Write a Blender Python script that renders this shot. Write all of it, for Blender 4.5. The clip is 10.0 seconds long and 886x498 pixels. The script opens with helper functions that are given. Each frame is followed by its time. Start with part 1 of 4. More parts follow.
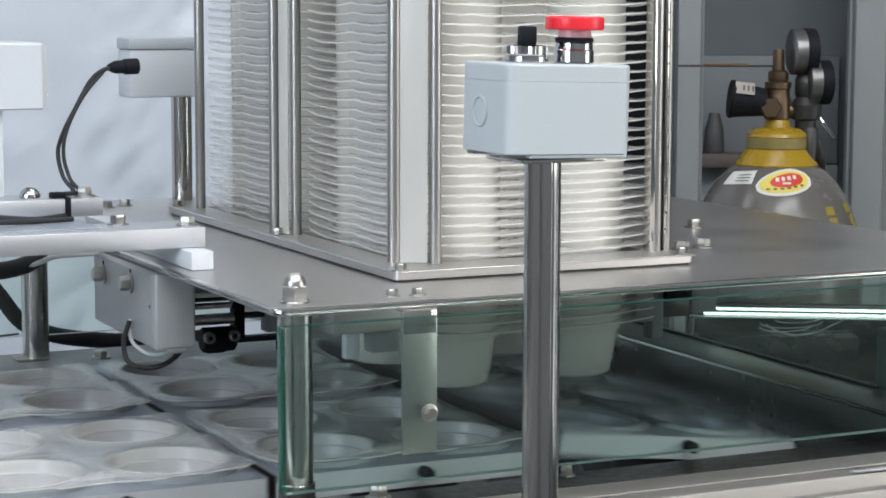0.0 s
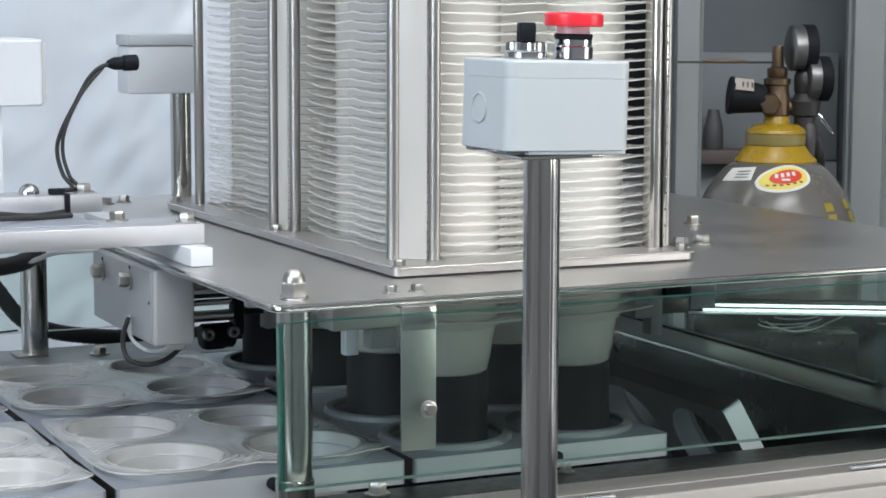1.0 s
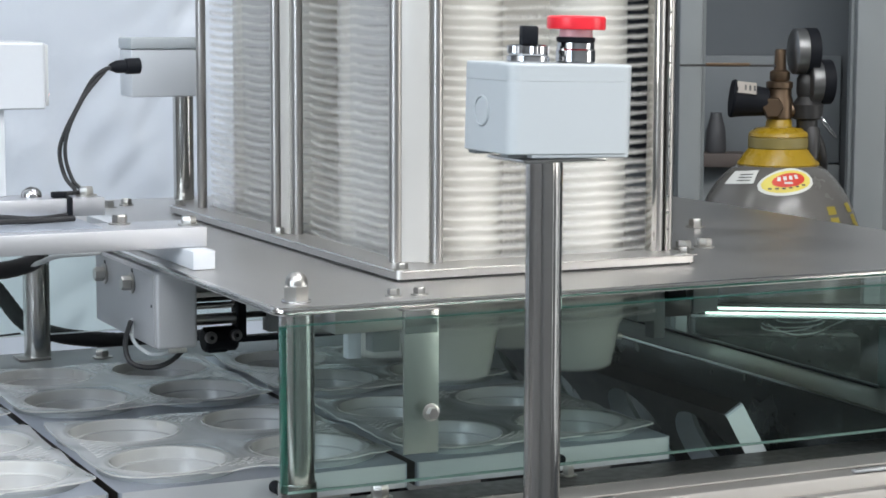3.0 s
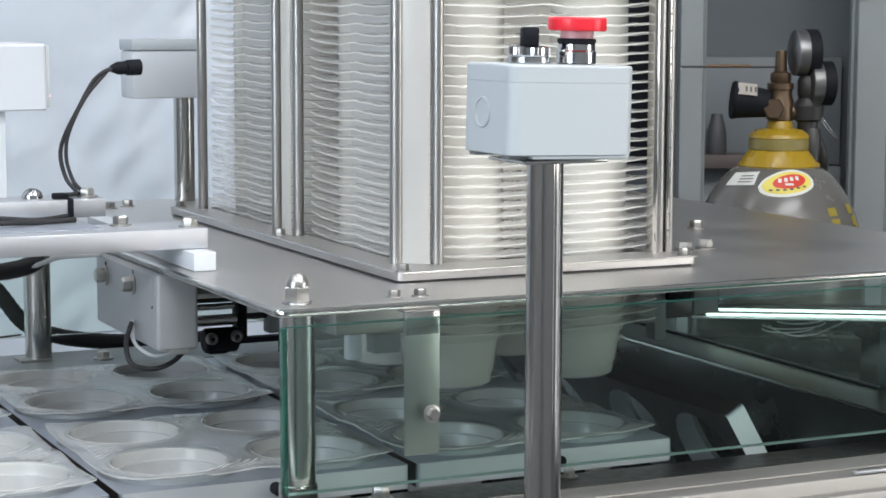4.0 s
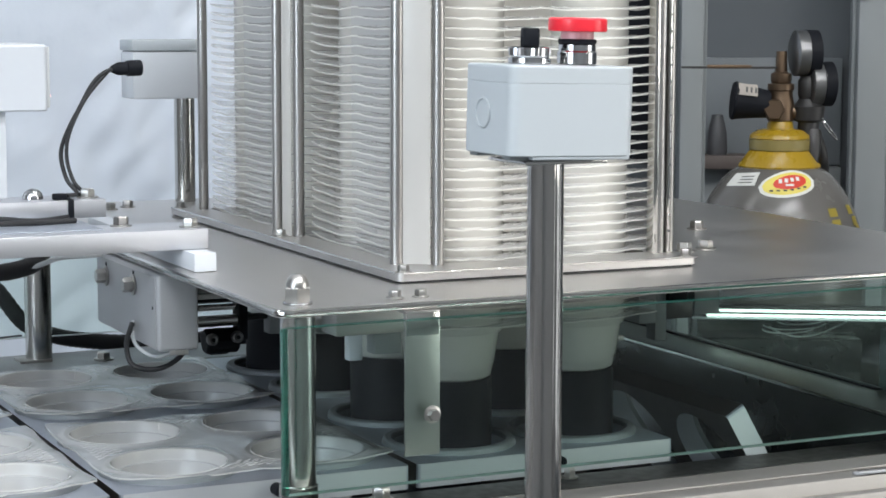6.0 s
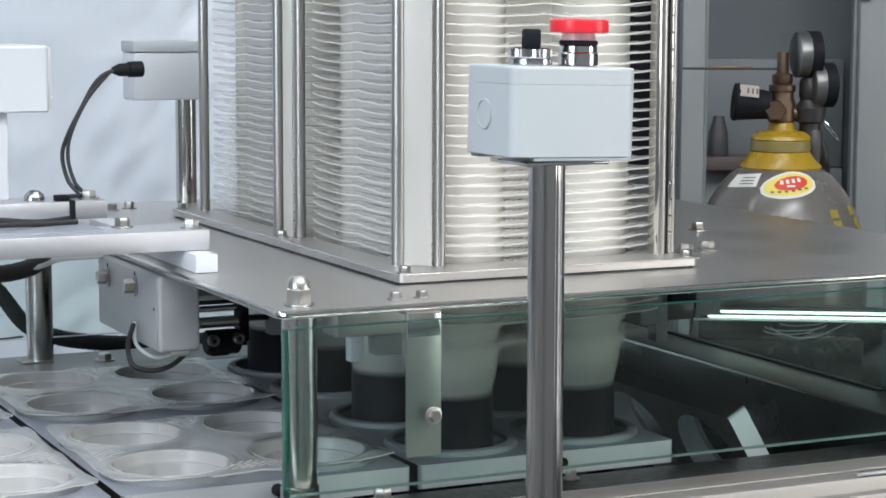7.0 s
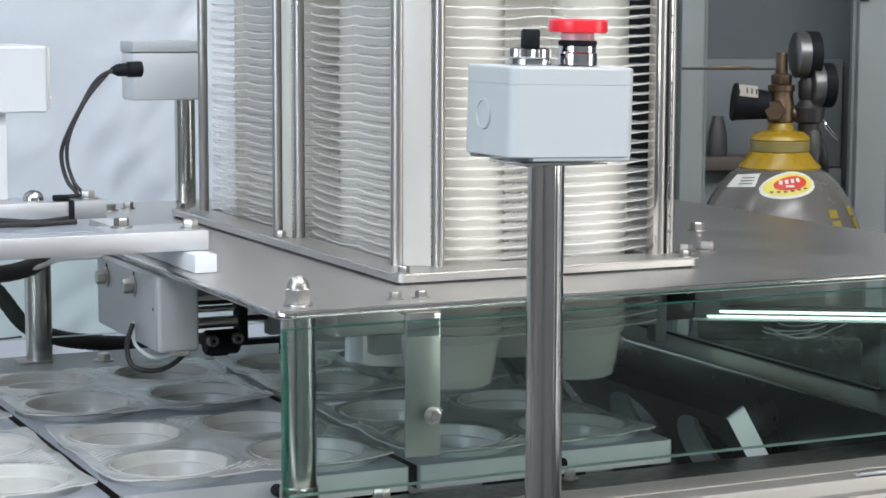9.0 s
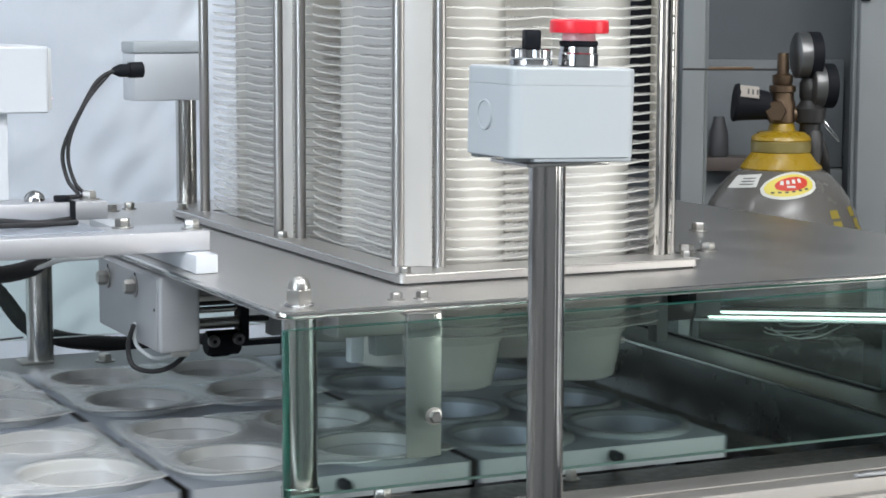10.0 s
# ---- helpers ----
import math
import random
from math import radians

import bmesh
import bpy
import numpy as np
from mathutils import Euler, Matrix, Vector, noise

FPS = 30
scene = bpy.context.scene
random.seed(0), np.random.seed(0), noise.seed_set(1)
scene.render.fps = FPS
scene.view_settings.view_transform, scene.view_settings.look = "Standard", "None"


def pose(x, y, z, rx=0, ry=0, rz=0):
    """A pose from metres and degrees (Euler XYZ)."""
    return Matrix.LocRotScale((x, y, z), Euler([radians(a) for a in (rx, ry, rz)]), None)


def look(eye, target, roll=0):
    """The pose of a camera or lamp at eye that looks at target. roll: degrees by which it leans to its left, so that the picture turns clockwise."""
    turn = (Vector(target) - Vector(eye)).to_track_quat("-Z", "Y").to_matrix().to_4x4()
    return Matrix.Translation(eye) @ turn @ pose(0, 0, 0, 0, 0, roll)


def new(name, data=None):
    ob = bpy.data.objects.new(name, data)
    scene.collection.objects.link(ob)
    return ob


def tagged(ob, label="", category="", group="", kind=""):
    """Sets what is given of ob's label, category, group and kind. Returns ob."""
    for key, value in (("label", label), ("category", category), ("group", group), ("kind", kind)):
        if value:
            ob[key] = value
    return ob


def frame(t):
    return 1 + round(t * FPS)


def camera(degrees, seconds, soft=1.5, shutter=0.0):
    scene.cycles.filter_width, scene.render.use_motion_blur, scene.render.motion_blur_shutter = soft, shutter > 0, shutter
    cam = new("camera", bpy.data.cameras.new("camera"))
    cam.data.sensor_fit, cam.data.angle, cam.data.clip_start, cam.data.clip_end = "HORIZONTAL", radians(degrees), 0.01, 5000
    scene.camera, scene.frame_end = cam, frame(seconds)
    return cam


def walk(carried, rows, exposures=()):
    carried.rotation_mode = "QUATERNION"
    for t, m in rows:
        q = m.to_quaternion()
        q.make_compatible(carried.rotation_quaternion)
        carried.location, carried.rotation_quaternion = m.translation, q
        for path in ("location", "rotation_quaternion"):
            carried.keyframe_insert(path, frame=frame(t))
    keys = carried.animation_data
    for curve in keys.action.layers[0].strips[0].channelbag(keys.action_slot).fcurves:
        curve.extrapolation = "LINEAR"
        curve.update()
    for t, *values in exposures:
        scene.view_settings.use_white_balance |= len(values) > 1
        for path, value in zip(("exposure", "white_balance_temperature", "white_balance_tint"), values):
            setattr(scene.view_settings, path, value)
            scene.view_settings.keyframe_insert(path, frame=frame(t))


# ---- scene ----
# The metre grid: x along the conveyor, y away from the operator, z = 0 on the steel top plate.
EYE = Vector((-0.56095, -1.48262, 0.23876))
AHEAD = Vector((0.42570, 0.89702, -0.11892))
LENS_PX = 3600.0
cam = camera(2 * math.degrees(math.atan(784 / LENS_PX)), 10.0, soft=1.7, shutter=0.8)
SWAY = [(0, -4.3, -2.1), (0.5, -4.3, -8.6), (1, -5.8, -8.5), (1.5, -4.6, -6.0), (2, -0.4, -3.5), (2.5, -1.5, -3.5),
        (4, 0, -0.4), (4.5, 1.5, 0), (5, 0, 0), (5.5, 0, 0), (7, 3.1, 2.8), (7.5, 1.7, 1.7), (8, 1.4, 1.7),
        (8.5, 0, 3.0), (9, 1.5, 3.0), (9.5, 4.4, 3.0), (10, 3.5, 4.0)]
RIGHT = AHEAD.cross(Vector((0, 0, 1))).normalized()
UP = RIGHT.cross(AHEAD).normalized()
walk(cam, [(t, look(EYE, EYE + AHEAD * 2 - RIGHT * (2 * a / LENS_PX) + UP * (2 * b / LENS_PX), 0.16)) for t, a, b in SWAY],
     exposures=[(0, 0.0), (0.5, 0.07), (1.0, 0.11), (1.5, 0.14), (10, 0.14)])

# ---- light ----
world = bpy.data.worlds.new("world")
scene.world = world
world.use_nodes = True
world.node_tree.nodes["Background"].inputs[0].default_value = (0.75, 0.85, 1.0, 1)
world.node_tree.nodes["Background"].inputs[1].default_value = 0.3


def area(name, eye, target, sx, sy, watts, colour=(1, 1, 1)):
    lamp = bpy.data.lights.new(name, "AREA")
    lamp.shape, lamp.size, lamp.size_y, lamp.energy, lamp.color = "RECTANGLE", sx, sy, watts, colour
    ob = new(name, lamp)
    ob.matrix_world = look(eye, target)
    return ob


LAMPS = ((0.9, -1.9, 41), (-0.8, -1.9, 38), (0.65, -0.75, 25), (-1.0, -0.65, 17), (0.55, 0.40, 6), (-0.8, 0.75, 5))
for lx, ly, watts in LAMPS:
    area("ceiling_tube_lamp", (lx, ly, 1.66), (lx, ly, 0), 1.2, 0.14, watts, (0.97, 0.985, 1.0))


# daylight standing in the two windows
area("window_light", (-3.04, -1.3, 0.75), (0.0, -0.2, 0.1), 2.0, 1.3, 68, (0.74, 0.87, 1.0))
area("window_light", (3.44, -2.2, 0.45), (0.3, 0.0, 0.05), 1.7, 1.3, 43, (1.0, 0.975, 0.92))


# ---- materials ----
def mat(name, colour, rough=0.5, metal=0.0, grain=0.0, scale=60.0, stretch=(1, 1, 1), bump=0.0, coat=0.0, spec=0.5, tone=0.0):
    m = bpy.data.materials.new(name)
    m.use_nodes = True
    nt = m.node_tree
    p = nt.nodes["Principled BSDF"]
    p.inputs["Roughness"].default_value = rough
    p.inputs["Metallic"].default_value = metal
    p.inputs["Coat Weight"].default_value = coat
    p.inputs["Specular IOR Level"].default_value = spec
    p.inputs["Base Color"].default_value = (*colour, 1)
    co = nt.nodes.new("ShaderNodeTexCoord")
    mp = nt.nodes.new("ShaderNodeMapping")
    mp.inputs["Scale"].default_value = stretch
    nt.links.new(co.outputs["Object"], mp.inputs["Vector"])
    fine = nt.nodes.new("ShaderNodeTexNoise")
    fine.inputs["Scale"].default_value = scale
    fine.inputs["Detail"].default_value = 4
    nt.links.new(mp.outputs["Vector"], fine.inputs["Vector"])
    wide = nt.nodes.new("ShaderNodeTexNoise")
    wide.inputs["Scale"].default_value = 7.0
    wide.inputs["Detail"].default_value = 3
    nt.links.new(co.outputs["Object"], wide.inputs["Vector"])
    if tone:
        mix = nt.nodes.new("ShaderNodeMix")
        mix.data_type = "RGBA"
        mix.inputs["A"].default_value = (*[c * (1 - tone) for c in colour], 1)
        mix.inputs["B"].default_value = (*[min(1, c * (1 + tone)) for c in colour], 1)
        nt.links.new(wide.outputs["Fac"], mix.inputs["Factor"])
        nt.links.new(mix.outputs["Result"], p.inputs["Base Color"])
    if grain:
        add = nt.nodes.new("ShaderNodeMath")
        add.operation = "ADD"
        nt.links.new(fine.outputs["Fac"], add.inputs[0])
        nt.links.new(wide.outputs["Fac"], add.inputs[1])
        rr = nt.nodes.new("ShaderNodeMapRange")
        rr.inputs["From Min"].default_value, rr.inputs["From Max"].default_value = 0.5, 1.5
        rr.inputs["To Min"].default_value, rr.inputs["To Max"].default_value = max(0.02, rough - grain), min(1, rough + grain)
        nt.links.new(add.outputs[0], rr.inputs["Value"])
        nt.links.new(rr.outputs["Result"], p.inputs["Roughness"])
    if bump:
        b = nt.nodes.new("ShaderNodeBump")
        b.inputs["Strength"].default_value = bump
        b.inputs["Distance"].default_value = 0.0006
        nt.links.new(fine.outputs["Fac"], b.inputs["Height"])
        nt.links.new(b.outputs["Normal"], p.inputs["Normal"])
    return m


STEEL = mat("brushed_stainless_steel", (0.55, 0.535, 0.52), 0.36, 1.0, 0.10, 220, (1, 30, 30), 0.10, tone=0.06)
STEEL_V = mat("polished_stainless_tube", (0.54, 0.53, 0.51), 0.09, 1.0, 0.04, 300, (30, 30, 1), 0.05, tone=0.05)
ROD = mat("ground_steel_rod", (0.40, 0.385, 0.37), 0.36, 1.0, 0.08, 300, (30, 30, 1), 0.06, tone=0.06)
CHROME = mat("bright_chrome", (0.50, 0.50, 0.51), 0.14, 1.0, 0.04, 120, tone=0.03)
BOLT = mat("zinc_bolt_steel", (0.43, 0.42, 0.40), 0.33, 1.0, 0.10, 400, bump=0.15, tone=0.10)
ALU = mat("satin_anodised_aluminium", (0.56, 0.57, 0.60), 0.42, 0.85, 0.08, 500, (1, 12, 12), 0.10, tone=0.04)
CAST = mat("bead_blasted_aluminium_casting", (0.42, 0.425, 0.435), 0.58, 0.5, 0.08, 700, bump=0.25, tone=0.06)
CARRIER = mat("dull_milled_aluminium", (0.38, 0.41, 0.465), 0.45, 0.80, 0.12, 260, (1, 6, 6), 0.15, tone=0.10)
# oil film plus the bay's shade, both put into the base colour
OILSHADE = mat("oily_shaded_underside", (0.035, 0.031, 0.028), 0.42, 0.5, 0.14, 60, bump=0.2, tone=0.35)
# lighter copy of the carrier metal: light on the front faces, as colour
LITFRONT = mat("lightened_front_face", (0.55, 0.565, 0.58), 0.50, 0.45, 0.10, 200, (1, 1, 8), 0.10, tone=0.06)
RING = mat("dull_cast_ring", (0.21, 0.225, 0.235), 0.62, 0.5, 0.10, 200, bump=0.2, tone=0.12)
DULL = mat("dull_steel_ledge", (0.26, 0.275, 0.28), 0.52, 0.6, 0.12, 80, (1, 6, 1), 0.15, tone=0.18)
POST = mat("mirror_polished_tube", (0.45, 0.435, 0.42), 0.05, 1.0, 0.03, 380, (1, 1, 0.001), 1.0, tone=0.05)
GUIDE = mat("pale_nylon_guide", (0.45, 0.44, 0.42), 0.35, 0, 0.08, 90, (1, 1, 0.3), 0.15, tone=0.06)
ABS = mat("pale_grey_plastic", (0.41, 0.44, 0.46), 0.42, 0, 0.05, 900, bump=0.10, tone=0.03)
WHITE = mat("white_painted_metal", (0.55, 0.57, 0.60), 0.40, 0, 0.06, 500, bump=0.08, tone=0.03)
BLACK = mat("black_rubber", (0.011, 0.011, 0.013), 0.60, 0, 0.10, 300, bump=0.2, tone=0.2)
BLACKP = mat("black_nylon", (0.007, 0.008, 0.011), 0.60, 0, 0.08, 300, bump=0.1, spec=0.14, tone=0.15)
DARK = mat("dark_steel", (0.055, 0.054, 0.054), 0.46, 0.7, 0.14, 90, bump=0.2, tone=0.3)
RED = mat("red_button_plastic", (0.72, 0.025, 0.04), 0.30, 0, 0.06, 300, tone=0.05)
PINK = mat("pale_red_collar", (0.75, 0.42, 0.44), 0.4, 0, 0.05, 300, tone=0.05)
YELLOW = mat("yellow_gloss_enamel", (0.30, 0.19, 0.012), 0.30, 0, 0.12, 60, bump=0.1, tone=0.12)
OLIVE = mat("worn_olive_band", (0.20, 0.16, 0.05), 0.5, 0, 0.1, 60, tone=0.25)
GASGREY = mat("grey_cylinder_enamel", (0.105, 0.10, 0.093), 0.22, 0, 0.10, 50, bump=0.1, tone=0.14)
BRASS = mat("tarnished_brass", (0.13, 0.09, 0.06), 0.45, 0.9, 0.12, 120, bump=0.2, tone=0.25)
GAUGE = mat("dull_gauge_metal", (0.20, 0.20, 0.20), 0.35, 0.9, 0.1, 120, tone=0.15)
TAN = mat("soiled_paper_tag", (0.30, 0.27, 0.24), 0.7, 0, 0.08, 200, tone=0.12)
PANEL = mat("pale_grey_powder_coat", (0.235, 0.25, 0.255), 0.45, 0, 0.08, 90, bump=0.1, tone=0.10)
SMOKE = mat("smoky_brown_plastic", (0.075, 0.075, 0.08), 0.5, 0, 0.1, 60, tone=0.2)
PAPER = mat("printed_white_paper", (0.58, 0.58, 0.55), 0.6, 0, 0.05, 200, tone=0.05)
INK = mat("dark_ink", (0.05, 0.05, 0.05), 0.6, tone=0.1)
LYELLOW = mat("label_yellow", (0.62, 0.52, 0.10), 0.45, tone=0.06)
LRED = mat("label_red", (0.52, 0.04, 0.02), 0.45, tone=0.06)
WALL = mat("cool_grey_painted_wall", (0.115, 0.127, 0.137), 0.6, 0, 0.1, 40, bump=0.1, tone=0.10)
MIDPANEL = mat("blue_grey_powder_coat", (0.165, 0.18, 0.193), 0.5, 0, 0.08, 60, bump=0.1, tone=0.12)
BRACKET = mat("satin_bracket_steel", (0.38, 0.37, 0.36), 0.38, 1.0, 0.10, 200, (20, 20, 1), 0.10, tone=0.06)
FRAME = mat("grey_powder_coat", (0.19, 0.205, 0.21), 0.45, 0, 0.06, 600, bump=0.1, tone=0.05)
ROOM = mat("white_painted_wall", (0.72, 0.73, 0.74), 0.7, 0, 0.05, 40, bump=0.1, tone=0.06)
PALE = mat("pale_grey_painted_wall", (0.34, 0.345, 0.35), 0.7, 0, 0.05, 40, bump=0.1, tone=0.06)
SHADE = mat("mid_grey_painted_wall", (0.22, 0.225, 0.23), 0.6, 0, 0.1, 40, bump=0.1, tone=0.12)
RAIL = mat("satin_stainless_rail", (0.385, 0.37, 0.352), 0.50, 1.0, 0.08, 200, (1, 20, 20), 0.10, tone=0.08)
LEG = mat("brushed_leg_tube", (0.54, 0.53, 0.51), 0.13, 1.0, 0.06, 300, (30, 30, 1), 0.08, tone=0.05)
LEDGE = mat("worn_steel_ledge", (0.27, 0.265, 0.255), 0.40, 1.0, 0.16, 70, (1, 6, 1), 0.15, tone=0.22)
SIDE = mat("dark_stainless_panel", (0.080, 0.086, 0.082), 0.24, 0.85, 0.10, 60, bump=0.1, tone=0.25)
FLOOR = mat("grey_epoxy_floor", (0.12, 0.13, 0.135), 0.40, 0, 0.12, 30, bump=0.1, tone=0.15)
STENCIL = mat("faded_stencil_yellow", (0.24, 0.185, 0.02), 0.5, 0, 0.1, 80, tone=0.25)
FRINGE = mat("maroon_clutter", (0.10, 0.08, 0.072), 0.6, tone=0.2)
CLEARHOSE = mat("clear_air_hose", (0.55, 0.57, 0.58), 0.25, 0, 0.05, 200, tone=0.05)


def plastic_film(name, colour, see, rough, glow_through):
    """Milky thermoformed plastic: diffuse, some light through it, a little clear."""
    m = bpy.data.materials.new(name)
    m.use_nodes = True
    nt = m.node_tree
    p = nt.nodes["Principled BSDF"]
    p.inputs["Base Color"].default_value = (*colour, 1)
    p.inputs["Roughness"].default_value = rough
    co = nt.nodes.new("ShaderNodeTexCoord")
    no = nt.nodes.new("ShaderNodeTexNoise")
    no.inputs["Scale"].default_value = 45
    nt.links.new(co.outputs["Object"], no.inputs["Vector"])
    bp = nt.nodes.new("ShaderNodeBump")
    bp.inputs["Strength"].default_value, bp.inputs["Distance"].default_value = 0.25, 0.002
    nt.links.new(no.outputs["Fac"], bp.inputs["Height"])
    nt.links.new(bp.outputs["Normal"], p.inputs["Normal"])
    tr = nt.nodes.new("ShaderNodeBsdfTranslucent")
    tr.inputs["Color"].default_value = (*colour, 1)
    m1 = nt.nodes.new("ShaderNodeMixShader")
    m1.inputs[0].default_value = glow_through
    nt.links.new(p.outputs[0], m1.inputs[1])
    nt.links.new(tr.outputs[0], m1.inputs[2])
    cl = nt.nodes.new("ShaderNodeBsdfTransparent")
    m2 = nt.nodes.new("ShaderNodeMixShader")
    m2.inputs[0].default_value = see
    nt.links.new(m1.outputs[0], m2.inputs[1])
    nt.links.new(cl.outputs[0], m2.inputs[2])
    # a sheen that grows towards grazing view
    gl = nt.nodes.new("ShaderNodeBsdfGlossy")
    gl.inputs["Roughness"].default_value = rough
    nt.links.new(bp.outputs["Normal"], gl.inputs["Normal"])
    lw = nt.nodes.new("ShaderNodeLayerWeight")
    lw.inputs["Blend"].default_value = 0.5
    pw = nt.nodes.new("ShaderNodeMath")
    pw.operation = "POWER"
    pw.inputs[1].default_value = 5.0
    nt.links.new(lw.outputs["Facing"], pw.inputs[0])
    fr = nt.nodes.new("ShaderNodeMath")
    fr.operation = "MULTIPLY_ADD"
    fr.inputs[1].default_value, fr.inputs[2].default_value = 0.75, 0.02
    nt.links.new(pw.outputs[0], fr.inputs[0])
    m3 = nt.nodes.new("ShaderNodeMixShader")
    nt.links.new(fr.outputs[0], m3.inputs[0])
    nt.links.new(m2.outputs[0], m3.inputs[1])
    nt.links.new(gl.outputs[0], m3.inputs[2])
    nt.links.new(m3.outputs[0], nt.nodes["Material Output"].inputs["Surface"])
    return m


FILM = plastic_film("milky_polypropylene", (0.978, 0.972, 0.957), 0.54, 0.22, 0.50)
LIP = plastic_film("thick_rolled_tray_lip", (0.985, 0.962, 0.905), 0.46, 0.30, 0.45)
CUPFILM = plastic_film("milky_cup_wall", (0.988, 0.971, 0.926), 0.48, 0.24, 0.36)
CURTAIN = plastic_film("white_plastic_sheeting", (0.66, 0.71, 0.79), 0.0, 0.35, 0.1)


def glass(name, tint, see):
    """Float glass seen face on: tinted clear, with a mirror coat that grows towards grazing."""
    m = bpy.data.materials.new(name)
    m.use_nodes = True
    nt = m.node_tree
    cl = nt.nodes.new("ShaderNodeBsdfTransparent")
    cl.inputs["Color"].default_value = (*tint, 1)
    gl = nt.nodes.new("ShaderNodeBsdfGlossy")
    gl.inputs["Roughness"].default_value = 0.02
    lw = nt.nodes.new("ShaderNodeLayerWeight")
    lw.inputs["Blend"].default_value = 0.5
    pw = nt.nodes.new("ShaderNodeMath")
    pw.operation = "POWER"
    pw.inputs[1].default_value = 4.0
    nt.links.new(lw.outputs["Facing"], pw.inputs[0])
    fr = nt.nodes.new("ShaderNodeMath")
    fr.operation = "MULTIPLY_ADD"
    fr.inputs[1].default_value, fr.inputs[2].default_value = 0.8, see
    nt.links.new(pw.outputs[0], fr.inputs[0])
    mx = nt.nodes.new("ShaderNodeMixShader")
    nt.links.new(fr.outputs[0], mx.inputs[0])
    nt.links.new(cl.outputs[0], mx.inputs[1])
    nt.links.new(gl.outputs[0], mx.inputs[2])
    nt.links.new(mx.outputs[0], nt.nodes["Material Output"].inputs["Surface"])
    return m


GLASS = glass("green_float_glass", (0.91, 0.968, 0.947), 0.03)
PALEEDGE = mat("pale_glass_edge", (0.10, 0.15, 0.135), 0.3, tone=0.1)
BACKGLASS = glass("pale_green_glass", (0.94, 0.985, 0.96), 0.02)
GREENCLEAR = glass("green_glass_rim", (0.30, 0.66, 0.57), 0.06)
GLASSEDGE = mat("green_glass_edge", (0.012, 0.085, 0.065), 0.15, 0, 0.05, 100, coat=0.5, tone=0.15)


def glowing(name, colour, strength):
    m = bpy.data.materials.new(name)
    m.use_nodes = True
    p = m.node_tree.nodes["Principled BSDF"]
    p.inputs["Emission Color"].default_value = (*colour, 1)
    p.inputs["Emission Strength"].default_value = strength
    return m


TUBE = glowing("lit_tube", (0.95, 1.0, 1.0), 5.0)
# emission that stands in for a reflected tube
STREAK = glowing("glowing_reflection", (0.90, 1.0, 0.96), 1.8)
REDLED = glowing("lit_red_led", (1.0, 0.35, 0.3), 3.0)
DAY = glowing("daylight_pane", (0.92, 0.97, 1.0), 1.0)


# ---- mesh helpers ----
def finish(name, bm, material, smooth=True):
    me = bpy.data.meshes.new(name)
    bmesh.ops.recalc_face_normals(bm, faces=bm.faces)
    bm.to_mesh(me)
    bm.free()
    for m in material if isinstance(material, (list, tuple)) else [material]:
        me.materials.append(m)
    if smooth:
        me.shade_smooth()
        me.set_sharp_from_angle(angle=radians(35))
    return me


def part(name, bm, material, parent=None, label="", at=None, kind=""):
    me = bm if isinstance(bm, bpy.types.Mesh) else finish(name, bm, material)
    ob = new(name, me)
    if parent:
        ob.parent = parent
    if at is not None:
        ob.matrix_basis = at
    return tagged(ob, label, kind=kind)


def box(x0, x1, y0, y1, z0, z1, bevel=0.0, seg=2, bm=None):
    own = bmesh.new()
    bmesh.ops.create_cube(own, size=1, matrix=Matrix.Translation(((x0 + x1) / 2, (y0 + y1) / 2, (z0 + z1) / 2)) @ Matrix.Diagonal((x1 - x0, y1 - y0, z1 - z0, 1)))
    if bevel:
        bmesh.ops.bevel(own, geom=own.edges[:], offset=bevel, segments=seg, affect="EDGES", profile=0.5)
    return join(bm, own)


def join(bm, other):
    if bm is None:
        return other
    me = bpy.data.meshes.new("joined")
    other.to_mesh(me)
    other.free()
    bm.from_mesh(me)
    bpy.data.meshes.remove(me)
    return bm


def lathe(profile, seg=32, m=None, bm=None, cap=True):
    """Turns (radius, height) pairs about z."""
    own = bmesh.new()
    rings = []
    for r, z in profile:
        rings.append([own.verts.new((r * math.cos(2 * math.pi * i / seg), r * math.sin(2 * math.pi * i / seg), z)) for i in range(seg)])
    for a, b in zip(rings, rings[1:]):
        for i in range(seg):
            own.faces.new((a[i], a[(i + 1) % seg], b[(i + 1) % seg], b[i]))
    if cap:
        own.faces.new(rings[0])
        own.faces.new(rings[-1])
    if m is not None:
        own.transform(m)
    return join(bm, own)


def rod(r, z0, z1, seg=24, chamfer=0.0, m=None, bm=None):
    c = chamfer or r * 0.06
    return lathe([(r - c, z0), (r, z0 + c), (r, z1 - c), (r - c, z1)], seg, m, bm)


def soft_box(hx, hy, r, z0, z1, low, top):
    """An upright moulded box with round corners and a softened top and foot."""
    bm = bmesh.new()
    rings = []
    for inset, z in ((low, z0), (0, z0 + low), (0, z0 + low + 0.0006), (0, z1 - top - 0.0006), (0, z1 - top), (top * 0.3, z1 - top * 0.3), (top, z1)):
        rings.append([bm.verts.new((x, y, z)) for x, y in rect_points(-hx + inset, hx - inset, -hy + inset, hy - inset, r, 6)])
    for a, b in zip(rings, rings[1:]):
        for i in range(len(a)):
            bm.faces.new((a[i], a[(i + 1) % len(a)], b[(i + 1) % len(b)], b[i]))
    bm.faces.new(rings[0])
    bm.faces.new(rings[-1])
    return bm


def between(a, b):
    a, b = Vector(a), Vector(b)
    return Matrix.Translation(a) @ (b - a).to_track_quat("Z", "Y").to_matrix().to_4x4(), (b - a).length


